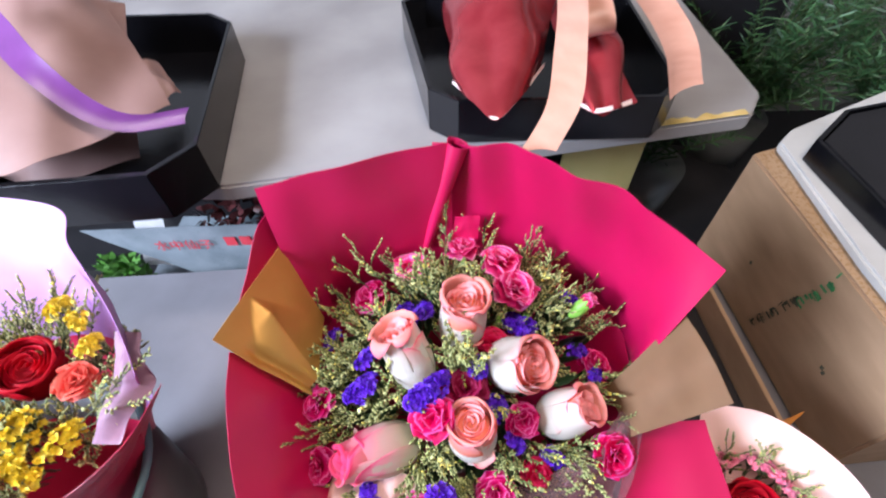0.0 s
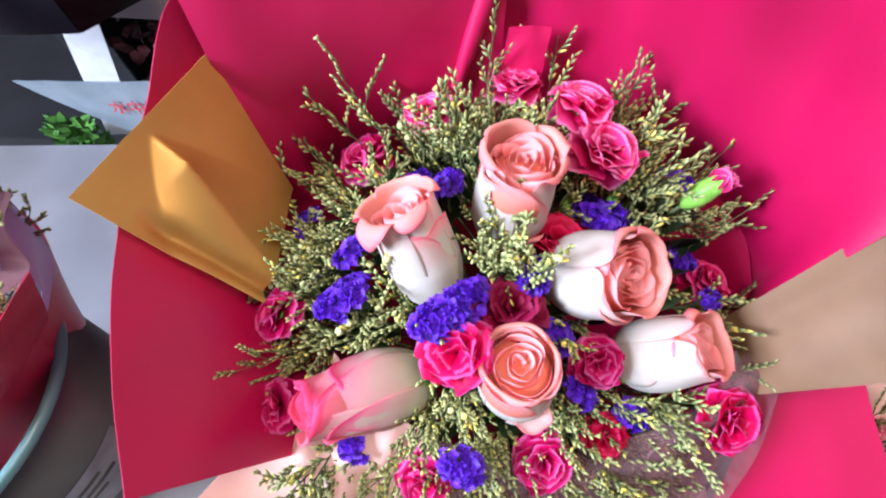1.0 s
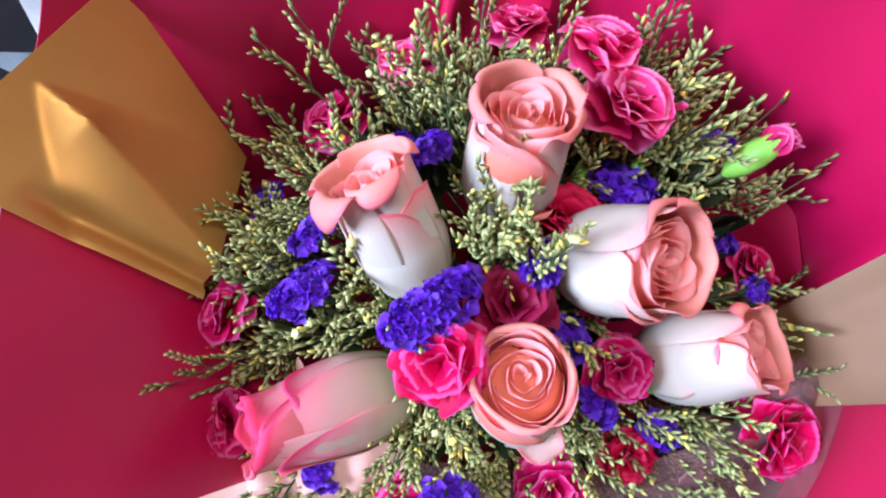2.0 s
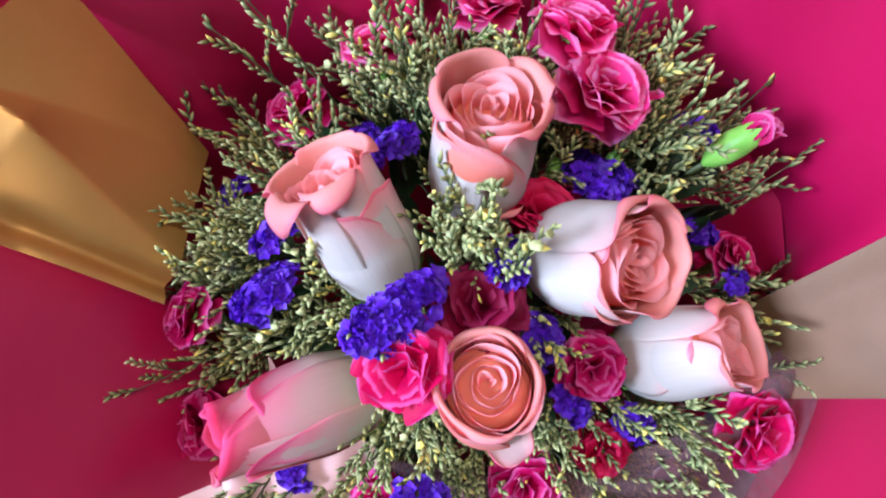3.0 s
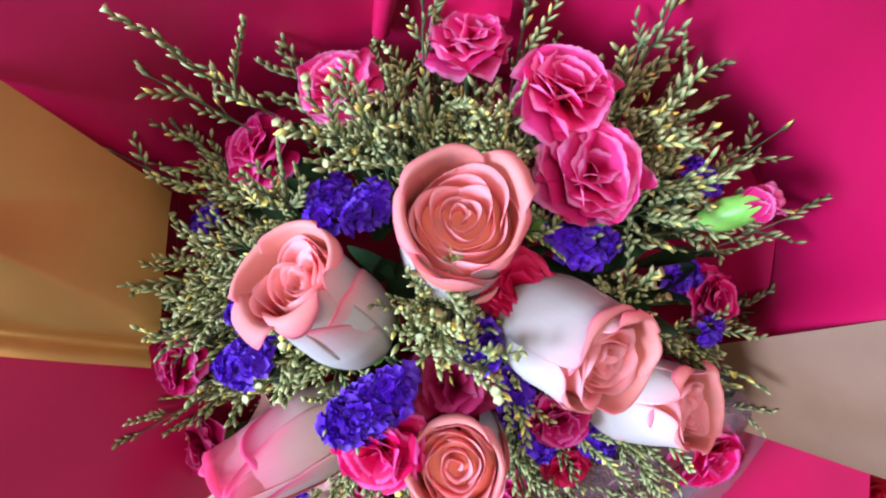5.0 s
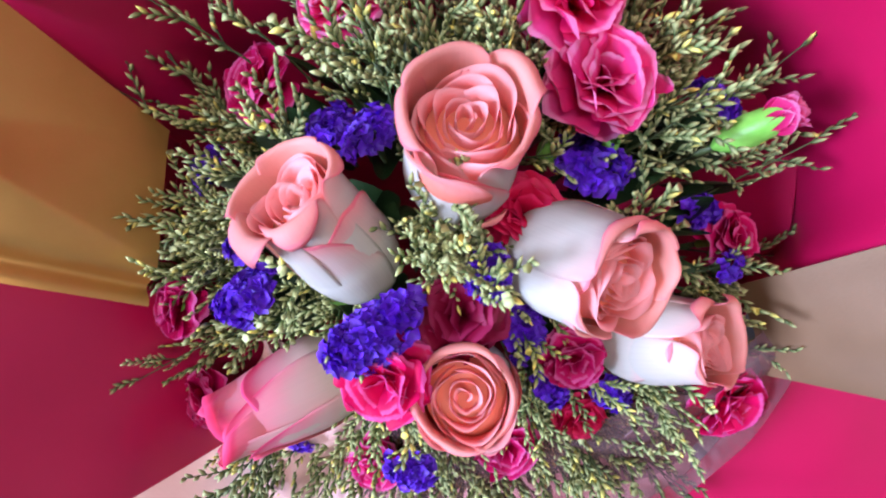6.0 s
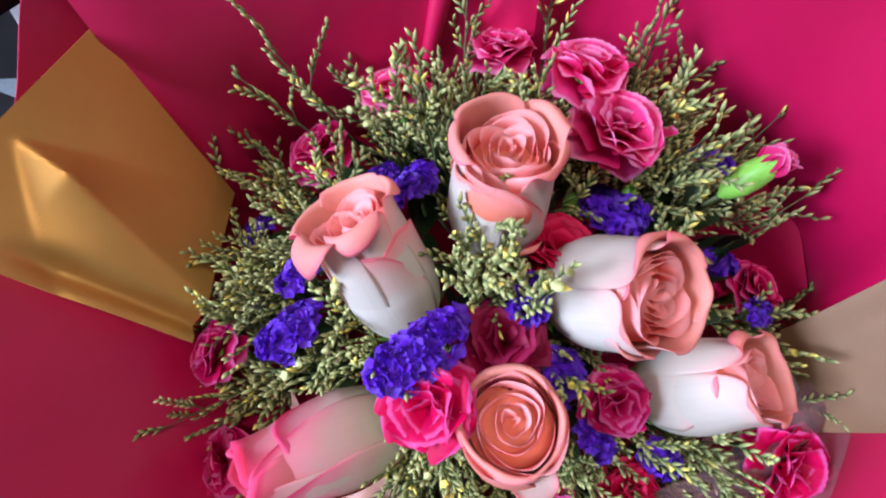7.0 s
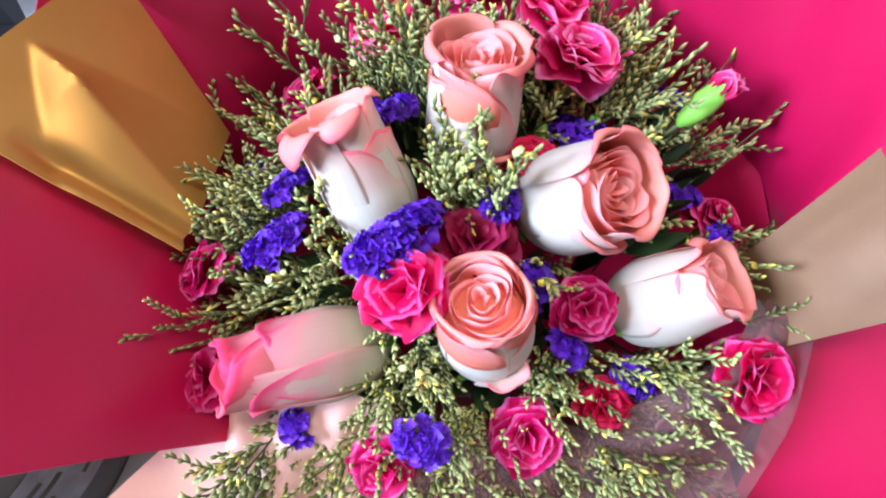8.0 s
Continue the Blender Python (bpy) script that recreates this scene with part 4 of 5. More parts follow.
def statice(at, axis, size, label, seed, mat=STATICE, n=46, name="statice_cluster", cat="statice", group="statice in the bouquet", crest=None):
    """A head of small papery cups, crowded on a bumpy crest."""
    rnd = random.Random(seed)
    t = thing(name, at, label, cat, group)
    t.matrix_basis = upright_frame(at, axis) @ Matrix.Rotation(rnd.uniform(0, 6) if crest is None else radians(crest[0]), 4, "Z")
    far = 1.15 if crest is None else crest[1]
    vs, fs = [], []
    for k in range(n):
        a, q = rnd.uniform(0, 6.283), math.sqrt(rnd.random())
        d = Vector((q * math.cos(a), q * math.sin(a), 0.75 * math.sqrt(max(0, 1 - q * q)) + rnd.uniform(-0.15, 0.2)))
        p = Vector((d.x * size * far, (d.y + (0.35 * d.x * d.x if crest else 0)) * size * 0.85, d.z * size * 0.7))
        f = frame_of((d.x + rnd.uniform(-0.4, 0.4), d.y + rnd.uniform(-0.4, 0.4), d.z + 0.35), rnd.uniform(0, 6)).to_3x3()
        r, h = min(size * 0.36, 0.0044) * rnd.uniform(0.75, 1.15), size * rnd.uniform(0.20, 0.34)
        o, m = len(vs), 10
        vs.append(p + f @ Vector((0, 0, -h)))
        for j in range(m):
            g = 2 * math.pi * j / m
            vs.append(p + f @ Vector((0.55 * r * math.cos(g), 0.55 * r * math.sin(g), rnd.uniform(-0.1, 0.1) * h)))
        for j in range(m):
            g = 2 * math.pi * j / m
            rr = r * (1.0 if j % 2 else 0.72) * rnd.uniform(0.85, 1.15)
            vs.append(p + f @ Vector((rr * math.cos(g), rr * math.sin(g), h * rnd.uniform(0.05, 0.6))))
        for j in range(m):
            j2 = (j + 1) % m
            fs.append((o, o + 1 + j, o + 1 + j2))
            fs.append((o + 1 + j, o + 1 + m + j, o + 1 + m + j2, o + 1 + j2))
    put("flower_head", mesh_of("flower_head", vs, fs, mat, None, True), t)["kind"] = "stuff"
    sv, sf = [], []
    for k in range(5):
        a = k * 1.256
        v2, f2 = tube_mesh("s", [Vector((0, 0, -size * 2.2)), Vector((0, 0, -size)), Vector((size * 0.6 * math.cos(a), size * 0.6 * math.sin(a), 0))], 0.0012, STEM, 5, 0.8, 4)
        o = len(sv)
        sv += v2
        sf += [tuple(i + o for i in f) for f in f2]
    put("stem", mesh_of("stem", sv, sf, STEM), t, None, "green winged stem")
    return t


def sprig_meshes(seed, length, nb, lean, first):
    """A limonium sprig growing along z from the origin: a forked twig whose curved branchlets carry two rows of narrow buds,
    some of them opened into pale cups."""
    rnd = random.Random(seed)
    sv, sf, bv, bf, bu = [], [], [], [], []

    def add_tube(pts, r):
        v2, f2 = tube_mesh("t", pts, r, STEM, 5, 0.5, 6)
        o = len(sv)
        sv.extend(v2)
        sf.extend(tuple(i + o for i in f) for f in f2)

    def add_bud(p, d, ln, wd):
        f = frame_of(d, rnd.uniform(0, 6)).to_3x3()
        o, m = len(bv), 5
        cup = rnd.random() < 0.06
        rows = ((0.5, 0.0), (1.0, 0.30), (0.78, 0.64)) if not cup else ((0.45, 0.0), (0.9, 0.45), (1.9, 0.85))
        for q, z in rows:
            for j in range(m):
                g = 2 * math.pi * j / m
                bv.append(p + f @ Vector((wd * q * math.cos(g), wd * q * math.sin(g), z * ln)))
                bu.append((0.5, z))
        bv.append(p + f @ Vector((0, 0, ln * (0.55 if cup else 1.0))))
        bu.append((0.5, 1.0))
        for w in range(2):
            for j in range(m):
                j2 = (j + 1) % m
                bf.append((o + w * m + j, o + w * m + j2, o + (w + 1) * m + j2, o + (w + 1) * m + j))
        for j in range(m):
            bf.append((o + 2 * m + j, o + 2 * m + (j + 1) % m, o + 3 * m))

    bend = Vector((rnd.uniform(-1, 1), rnd.uniform(-1, 1), 0)) * length * 0.20
    main = [Vector((0, 0, 0)), Vector((0, 0, length * 0.5)) + bend * 0.3, Vector((0, 0, length)) + bend]
    add_tube(main, 0.0008)
    for b in range(nb):
        end = b == nb - 1
        s = 1.0 if end else min(first + (0.98 - first) * (b + rnd.uniform(0, 0.6)) / nb, 0.97)
        p = spline(main, s)
        a = b * 2.4 + rnd.uniform(-0.6, 0.6)
        out = Vector((math.cos(a), math.sin(a), 0))
        ln = rnd.uniform(0.013, 0.024)
        d = (out * (0.2 if end else lean * rnd.uniform(0.7, 1.6)) + Vector((0, 0, 1))).normalized()
        bare = 0.0 if end else rnd.uniform(0.12, 0.32)
        sag = Vector((rnd.uniform(-1, 1), rnd.uniform(-1, 1), rnd.uniform(-0.4, 0.9))) * ln * 0.30
        tip = p + d * ln * (1 + bare) + sag
        br = [p, p + d * ln * 0.55, tip]
        add_tube(br, 0.0005)
        cnt = max(6, int(ln / 0.00195))
        side = d.cross(Vector((rnd.uniform(-1, 1), rnd.uniform(-1, 1), rnd.uniform(-0.3, 0.3)))).normalized()
        up = side.cross(d).normalized()
        for c in range(cnt):
            v = bare + (1 - bare) * c / (cnt - 1)
            q = spline(br, v)
            dd = (spline(br, min(1, v + 0.05)) - spline(br, v - 0.05)).normalized()
            w = side * (1 if c % 2 else -1)
            add_bud(q, dd + w * rnd.uniform(0.40, 0.70) + up * rnd.uniform(0.0, 0.35), 0.0066 * rnd.uniform(0.75, 1.2) * (1 - 0.22 * v), 0.00108 * rnd.uniform(0.8, 1.2))
    return mesh_of("twigs", sv, sf, STEM), mesh_of("buds", bv, bf, BUDS, bu)


SPRIGS = [sprig_meshes(100 + k, 0.055 + 0.006 * (k % 4), 6 + k % 3, (0.4, 0.65, 0.9)[k % 3], 0.45) for k in range(9)]
LONG = [sprig_meshes(300 + k, 0.085, 5, 0.6, 0.5) for k in range(4)]


def sprig(at, axis, spin, scale, kit, label="pale green limonium sprig with cream and yellow buds", group="limonium sprigs in the bouquet"):
    t = thing("limonium_sprig", at, label, "limonium", group)
    t.matrix_basis = Matrix.Translation(at) @ frame_of(axis, spin) @ Matrix.Diagonal((scale, scale, scale, 1))
    put("twig", kit[0], t)["kind"] = "stuff"
    put("flower_spike", kit[1], t)["kind"] = "stuff"
    return t


def leaf(at, axis, spin, size, name="leaf_blade", label="dark green leaf between the flowers, toned down to deepen the gaps"):
    t = tagged(put(name, LEAF_MESH, None, Matrix.Translation(at) @ frame_of(axis, spin) @ Matrix.Diagonal((size, size, size, 1))), label, "leaf", "leaves in the bouquet")
    return t


lv, lf, lu = grid(lambda u, v: Vector(((2 * u - 1) * 0.26 * math.sin(math.pi * (0.04 + 0.94 * v)) ** 0.8, 0.10 * (2 * u - 1) ** 2 * math.sin(math.pi * v) + 0.15 * v * v, v)), 6, 12)
LEAF_MESH = mesh_of("leaf_blade", lv, lf, LEAF, lu)

# ---- the main bouquet ----
FOOT = Vector((0.0, 0.225, TABLE_Z))


def rim_point(deg, grow=1.0):
    """Where the flowers meet the wrapping, at an angle in plan."""
    a = radians(deg)
    x, y = 0.008 + 0.160 * grow * math.cos(a), 0.212 + 0.112 * grow * math.sin(a)
    return Vector((x, y, 0.752 + 0.40 * (y - 0.10)))


def rim_low(deg, grow=0.97):
    return rim_point(deg, grow) - Vector((0, 0, 0.048))


def wrapping():
    w = thing("bouquet_wrapping", tuple(FOOT), "crimson paper bouquet wrapping with gold folds, standing on the table", "bouquet wrapping")
    foot = [FOOT + Vector((0.045 * math.cos(radians(d)), 0.045 * math.sin(radians(d)), 0.0008)) for d in range(0, 361, 30)]
    sheet("paper_cone", foot, [rim_point(d, 1.0 + 0.14 * min(1.0, max(0.0, math.sin(radians(d)) + 0.4))) - Vector((0, 0, 0.036)) for d in range(0, 361, 30)], PAPER, w, nu=72, nv=16, wave=0.003, seed=1)
    # back sheets
    sheet("paper_sheet", [rim_low(158, 1.10), rim_low(135, 1.12), rim_low(112, 1.08), rim_low(95, 1.04)],
          [(-0.174, 0.296, 0.953), (-0.124, 0.306, 0.960), (-0.070, 0.325, 0.962), (-0.012, 0.346, 0.960)], PAPER, w, wave=0.004, belly=0.004, seed=2, nu=48, nv=28)
    sheet("paper_sheet", [rim_low(100, 1.05), rim_low(70, 1.08), rim_low(40, 1.12), rim_low(8, 1.08), Vector((0.139, 0.178, 0.748))],
          [(-0.026, 0.358, 0.950), (0.040, 0.336, 0.962), (0.108, 0.297, 0.958), (0.157, 0.258, 0.946), (0.198, 0.220, 0.931)], PAPER, w, wave=0.006, belly=-0.004, seed=4, nu=80, nv=28, folds=((0.46, 0.06, 0.007), (0.60, 0.06, -0.005), (0.15, 0.05, 0.006), (0.26, 0.045, -0.005)))
    # rolled edge where the back sheets meet
    base, top = Vector((-0.036, 0.322, 0.842)), Vector((-0.003, 0.347, 0.957))

    def roll_fn(u, v):
        p = base.lerp(top, v)
        ax = (top - base).normalized()
        q = ax.to_track_quat("Z", "Y")
        g = radians(-40 + 400 * u)
        r = (0.0045 + 0.0085 * v) * (0.55 + 0.45 * u)
        return p + q @ Vector((r * math.cos(g), r * math.sin(g), 0)) - FOOT
    vs, fs, uv = grid(roll_fn, 40, 14)
    thicken(put("rolled_edge", mesh_of("rolled_edge", vs, fs, PAPER, uv), w), 0.0006)
    sheet("paper_tab", [(-0.008, 0.319, 0.858), (0.004, 0.318, 0.856), (0.018, 0.319, 0.856)], [(-0.005, 0.328, 0.882), (0.007, 0.327, 0.884), (0.020, 0.329, 0.882)], PAPER, w, "small turned paper tab", wave=0.002, seed=15, nu=10, nv=8)
    # small turned-out flap of the back sheet, and the strip behind the gold fold
    sheet("paper_flap", [rim_low(205), rim_low(180, 1.04), rim_low(158, 1.13), rim_low(135, 1.15)], [(-0.196, 0.205, 0.870), (-0.194, 0.250, 0.885), (-0.180, 0.300, 0.915), (-0.135, 0.325, 0.920)], PAPER, w, wave=0.003, seed=7)
    # side sheets
    sheet("paper_sheet", [rim_low(180, 0.90), rim_low(206, 0.90), (-0.122, 0.101, 0.742)], [(-0.200, 0.192, 0.862), (-0.189, 0.133, 0.846), (-0.166, 0.073, 0.832)], PAPER, w, wave=0.003, belly=-0.004, seed=8, nu=40, nv=24)
    sheet("paper_sheet", [(0.156, 0.159, 0.776), (0.134, 0.090, 0.736), (0.102, 0.041, 0.688)], [(0.238, 0.169, 0.753), (0.244, 0.084, 0.733), (0.222, -0.004, 0.692)], PAPER, w, wave=0.003, belly=-0.003, seed=9, nu=40, nv=20)
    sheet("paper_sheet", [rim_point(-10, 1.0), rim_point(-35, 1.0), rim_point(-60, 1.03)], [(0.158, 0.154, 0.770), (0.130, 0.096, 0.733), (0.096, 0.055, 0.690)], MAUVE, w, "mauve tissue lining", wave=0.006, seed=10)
    # gold fold with its crease
    A, L, B, I = Vector((-0.168, 0.284, 0.893)), Vector((-0.199, 0.187, 0.893)), Vector((-0.140, 0.172, 0.815)), Vector((-0.140, 0.255, 0.812))

    def gold_fn(u, v):
        p = (I.lerp(A, v)).lerp(B.lerp(L, v), u)
        nrm = Vector((0.86, -0.05, 0.5))
        reach = max(0.0, 0.93 - v)
        line = 0.54 + 0.24 * reach
        low, high = 0.54 + 1.10 * reach, 0.53 - 0.50 * reach
        slope = (1 - (u - line) / max(0.02, low - line)) if u > line else (1 - (line - u) / max(0.02, line - high)) ** 1.2 if u > high else 0.0
        ridge = 0.011 * min(1.0, reach / 0.20) * (1 - 0.35 * reach) * max(0.0, slope)
        hem = 0.006 * math.exp(-((u - 0.90) / 0.05) ** 2) * min(1.0, max(0.0, (0.75 - v) / 0.2))
        k = noise.noise(Vector((u * 2.2, v * 2.2, 5))) * 0.0015
        return p + nrm * (ridge - hem + k) - FOOT
    vs, fs, uv = grid(gold_fn, 60, 60)
    thicken(put("gold_fold", mesh_of("gold_fold", vs, fs, GOLD, uv), w, None, "creased gold paper fold"), 0.0006)
    sheet("kraft_fold", [(0.140, 0.192, 0.776), (0.148, 0.170, 0.775), (0.154, 0.148, 0.770)], [(0.187, 0.218, 0.876), (0.193, 0.180, 0.878), (0.199, 0.141, 0.872)], KRAFT, w, "golden tan paper fold", wave=0.001, belly=-0.001, seed=11)
    # pale collar in front
    sheet("pale_collar", [rim_low(212, 0.95), rim_low(240, 0.92), rim_low(270, 0.90), rim_low(300, 0.92), rim_low(330, 0.94)],
          [(-0.185, 0.050, 0.760), (-0.135, 0.005, 0.700), (0.01, -0.035, 0.655), (0.12, -0.005, 0.650), (0.158, 0.070, 0.685)], BLUSH, w, "blush pink paper collar", wave=0.012, seed=12, nu=70, nv=20)
    sheet("tissue_fold", [rim_point(215, 0.85), rim_point(228, 0.86), rim_point(240, 0.9), rim_point(250, 0.92)],
          [(-0.128, 0.098, 0.748), (-0.112, 0.078, 0.742), (-0.090, 0.062, 0.735), (-0.070, 0.048, 0.718)], TISSUE, w, "pale pink tissue", wave=0.016, seed=13, nu=50, nv=16)
    film = sheet("clear_film", [rim_point(250, 0.94), rim_point(280, 0.94), rim_point(310, 0.95), rim_point(340, 0.97), rim_point(355, 0.98)],
                 [(-0.055, 0.045, 0.742), (0.03, 0.032, 0.725), (0.105, 0.062, 0.733), (0.147, 0.108, 0.757), (0.166, 0.154, 0.779)], FILM, w, "clear pinkish film", wave=0.010, seed=14, nu=50, nv=14, thick=0.0003)
    return w


wrapping()

BODIES = []  # spheres that fill the roses, which no sprig may pierce
HEADS = []  # middle and radius of each flower head, for the filler to keep clear of
ROSE_LABEL = "cream rose with coral pink petal rims, half open"
for top, axis, ln, wd, mouth, skin, seed, depth, wide, guards in (
        ((0.004, 0.238, 0.879), (0.10, 0.16, 0.97), 0.068, 0.044, 0.044, ROSE, 1, 0.96, 0.74,
         ((125, 1.0, 0.98, 0.35, 60, 0), (41, 0.98, 1.04, 0.70, 50, 0.5), (190, 0.97, 0.94, 0.35, 56, 0.2), (335, 0.93, 0.92, 0.30, 58, 0.2), (262, 0.84, 0.94, 0.0, 66, 0.2), (222, 0.82, 0.97, 0.1, 50, 0.5), (296, 0.36, 1.10, 0.15, 36, 0.6))),
        ((-0.061, 0.217, 0.863), (-0.32, 0.42, 0.85), 0.071, 0.041, 0.041, ROSE, 2, 0.95, 0.62,
         ((95, 1.0, 1.0, 0.45, 58, 0.2), (20, 0.99, 0.96, 0.35, 54, 0.4), (165, 0.97, 1.04, 0.75, 56, 0.2), (235, 0.94, 1.0, 0.95, 50, 0.35), (290, 0.96, 0.88, 0.60, 52, 0.2), (342, 0.80, 0.98, 0.0, 74, 0.2), (262, 0.80, 0.86, 0.0, 78, 0.1))),
        ((0.066, 0.185, 0.849), (0.58, -0.36, 0.73), 0.060, 0.049, 0.044, ROSE, 3, 0.93, 0.62,
         ((20, 0.98, 0.98, 0.3, 58, 0), (75, 1.0, 1.02, 0.35, 56, 0.2), (310, 0.97, 0.96, 0.3, 60, 0.1), (165, 0.88, 0.90, 0.0, 62, 0.3), (118, 0.93, 1.04, 0.28, 56, 0.1), (225, 0.84, 1.05, 0.10, 60, 0.25), (265, 0.74, 1.10, 0.15, 54, 0.3))),
        ((0.115, 0.164, 0.812), (0.66, -0.03, 0.75), 0.060, 0.043, 0.036, ROSE, 4, 0.94, 0.60,
         ((0, 1.0, 1.0, 0.3, 60, 0.2), (300, 0.98, 0.98, 0.3, 58, 0.2), (70, 1.0, 1.05, 0.5, 50, 0.5), (125, 0.92, 1.02, 0.5, 50, 0.5), (232, 0.90, 0.98, 0.1, 60, 0.3), (178, 0.76, 1.0, 0.0, 66, 0.2), (275, 0.68, 1.04, 0.0, 62, 0.1))),
        ((0.004, 0.142, 0.838), (-0.06, 0.02, 0.99), 0.064, 0.042, 0.038, ROSE, 5, 1.0, 0.88,
         ((90, 0.98, 0.98, 0.35, 62, 0), (160, 0.97, 0.98, 0.25, 60, 0.1), (20, 0.96, 0.98, 0.35, 60, 0.1), (240, 0.97, 0.95, 0.2, 60, 0), (305, 0.95, 0.96, 0.2, 58, 0.1), (345, 0.78, 1.08, 0.0, 60, 0.1), (296, 0.52, 1.50, 0.0, 40, 0.7))),
        ((-0.109, 0.116, 0.806), (-0.76, -0.40, 0.50), 0.084, 0.045, 0.036, ROSE_PINK, 6, 0.985, 0.80,
         ((90, 1.0, 0.84, 0.0, 66, 0.2), (200, 1.0, 0.86, 0.0, 64, 0.2), (310, 0.99, 0.88, 0.05, 64, 0.1), (20, 0.95, 0.92, 0.0, 62, 0.2), (325, 0.88, 0.98, 0.0, 56, 0.2), (72, 0.80, 1.04, 0.0, 58, 0.1), (265, 0.84, 1.02, 0.1, 58, 0.2)))):
    for q in (0.002, 0.014, 0.026, 0.040):
        BODIES.append((Vector(top) - Vector(axis).normalized() * q, 0.5 * (wd if q > 0.02 else mouth) + 0.001))
    HEADS.append((Vector(top) - Vector(axis).normalized() * 0.020, 0.023))
    HEADS.append((Vector(top) - Vector(axis).normalized() * 0.042, 0.021))
    rose(top, axis, ln, wd, mouth, skin, ROSE_LIP if skin is ROSE else ROSE_PINK_IN, ROSE_IN if skin is ROSE else ROSE_PINK_IN, ROSE_LABEL if skin is ROSE else "cream rose with bright pink rims, lying on its side", seed, guards, depth=depth, open_core=wide)

for at, axis, r, mat, label, seed in (
        ((-0.027, 0.147, 0.829), (-0.25, -0.40, 0.88), 0.020, CARN_HOT, "hot pink carnation with a pale fringed rim", 1),
        ((0.027, 0.216, 0.826), (0.15, 0.1, 0.98), 0.019, CARN_RED, "deep crimson carnation between the roses", 2),
        ((0.051, 0.259, 0.855), (0.25, 0.15, 0.95), 0.022, CARN_PALE, "rose pink carnation with pale edges", 3),
        ((0.039, 0.288, 0.860), (0.15, 0.30, 0.94), 0.022, CARN_PALE, "rose pink carnation with pale edges", 4),
        ((0.003, 0.312, 0.853), (0.0, 0.35, 0.94), 0.018, CARN_PALE, "rose pink carnation with pale edges", 5),
        ((-0.052, 0.297, 0.843), (-0.25, 0.30, 0.92), 0.019, CARN_PALE, "rose pink carnation with pale edges", 6),
        ((-0.093, 0.274, 0.822), (-0.5, 0.15, 0.85), 0.020, CARN, "magenta carnation with pale edges", 7),
        ((-0.135, 0.173, 0.797), (-0.7, 0.0, 0.7), 0.017, CARN, "magenta carnation at the paper's edge", 8),
        ((-0.131, 0.124, 0.772), (-0.6, -0.35, 0.7), 0.017, CARN, "magenta carnation at the paper's edge", 9),
        ((0.027, 0.104, 0.759), (0.05, -0.55, 0.83), 0.019, CARN, "magenta carnation with pale edges", 10),
        ((-0.042, 0.090, 0.752), (-0.2, -0.55, 0.8), 0.019, CARN, "magenta carnation with pale edges", 11),
        ((0.067, 0.121, 0.755), (0.2, -0.4, 0.9), 0.016, CARN_RED, "small crimson carnation, half open", 12),
        ((0.139, 0.135, 0.766), (0.45, -0.35, 0.8), 0.022, CARN_HOT, "hot pink carnation with a pale fringed rim", 13),
        ((0.136, 0.216, 0.779), (0.6, 0.1, 0.8), 0.018, CARN, "dusky pink carnation near the paper", 14),
        ((0.002, 0.174, 0.823), (0.0, 0.05, 1.0), 0.021, CARN_WINE, "dark wine red carnation, half hidden", 15),
        ((0.053, 0.156, 0.797), (0.1, -0.4, 0.9), 0.017, CARN, "magenta carnation behind a rose", 16)):
    carnation(at, axis, r, mat, label, seed)
    HEADS.append((Vector(at), r * 0.85))

HEADS.append((Vector((0.117, 0.251, 0.835)), 0.016))
bud((0.106, 0.247, 0.822), (0.1275, 0.2545, 0.848), "green carnation bud with a pink tip", CARN_PALE, 1, 0.0068)
bud((0.038, 0.243, 0.812), (0.040, 0.250, 0.828), "small green bud with a red tip", CARN_RED, 2, 0.0058)
bud((0.060, 0.240, 0.815), (0.0635, 0.248, 0.833), "small closed green bud", None, 3, 0.0040)

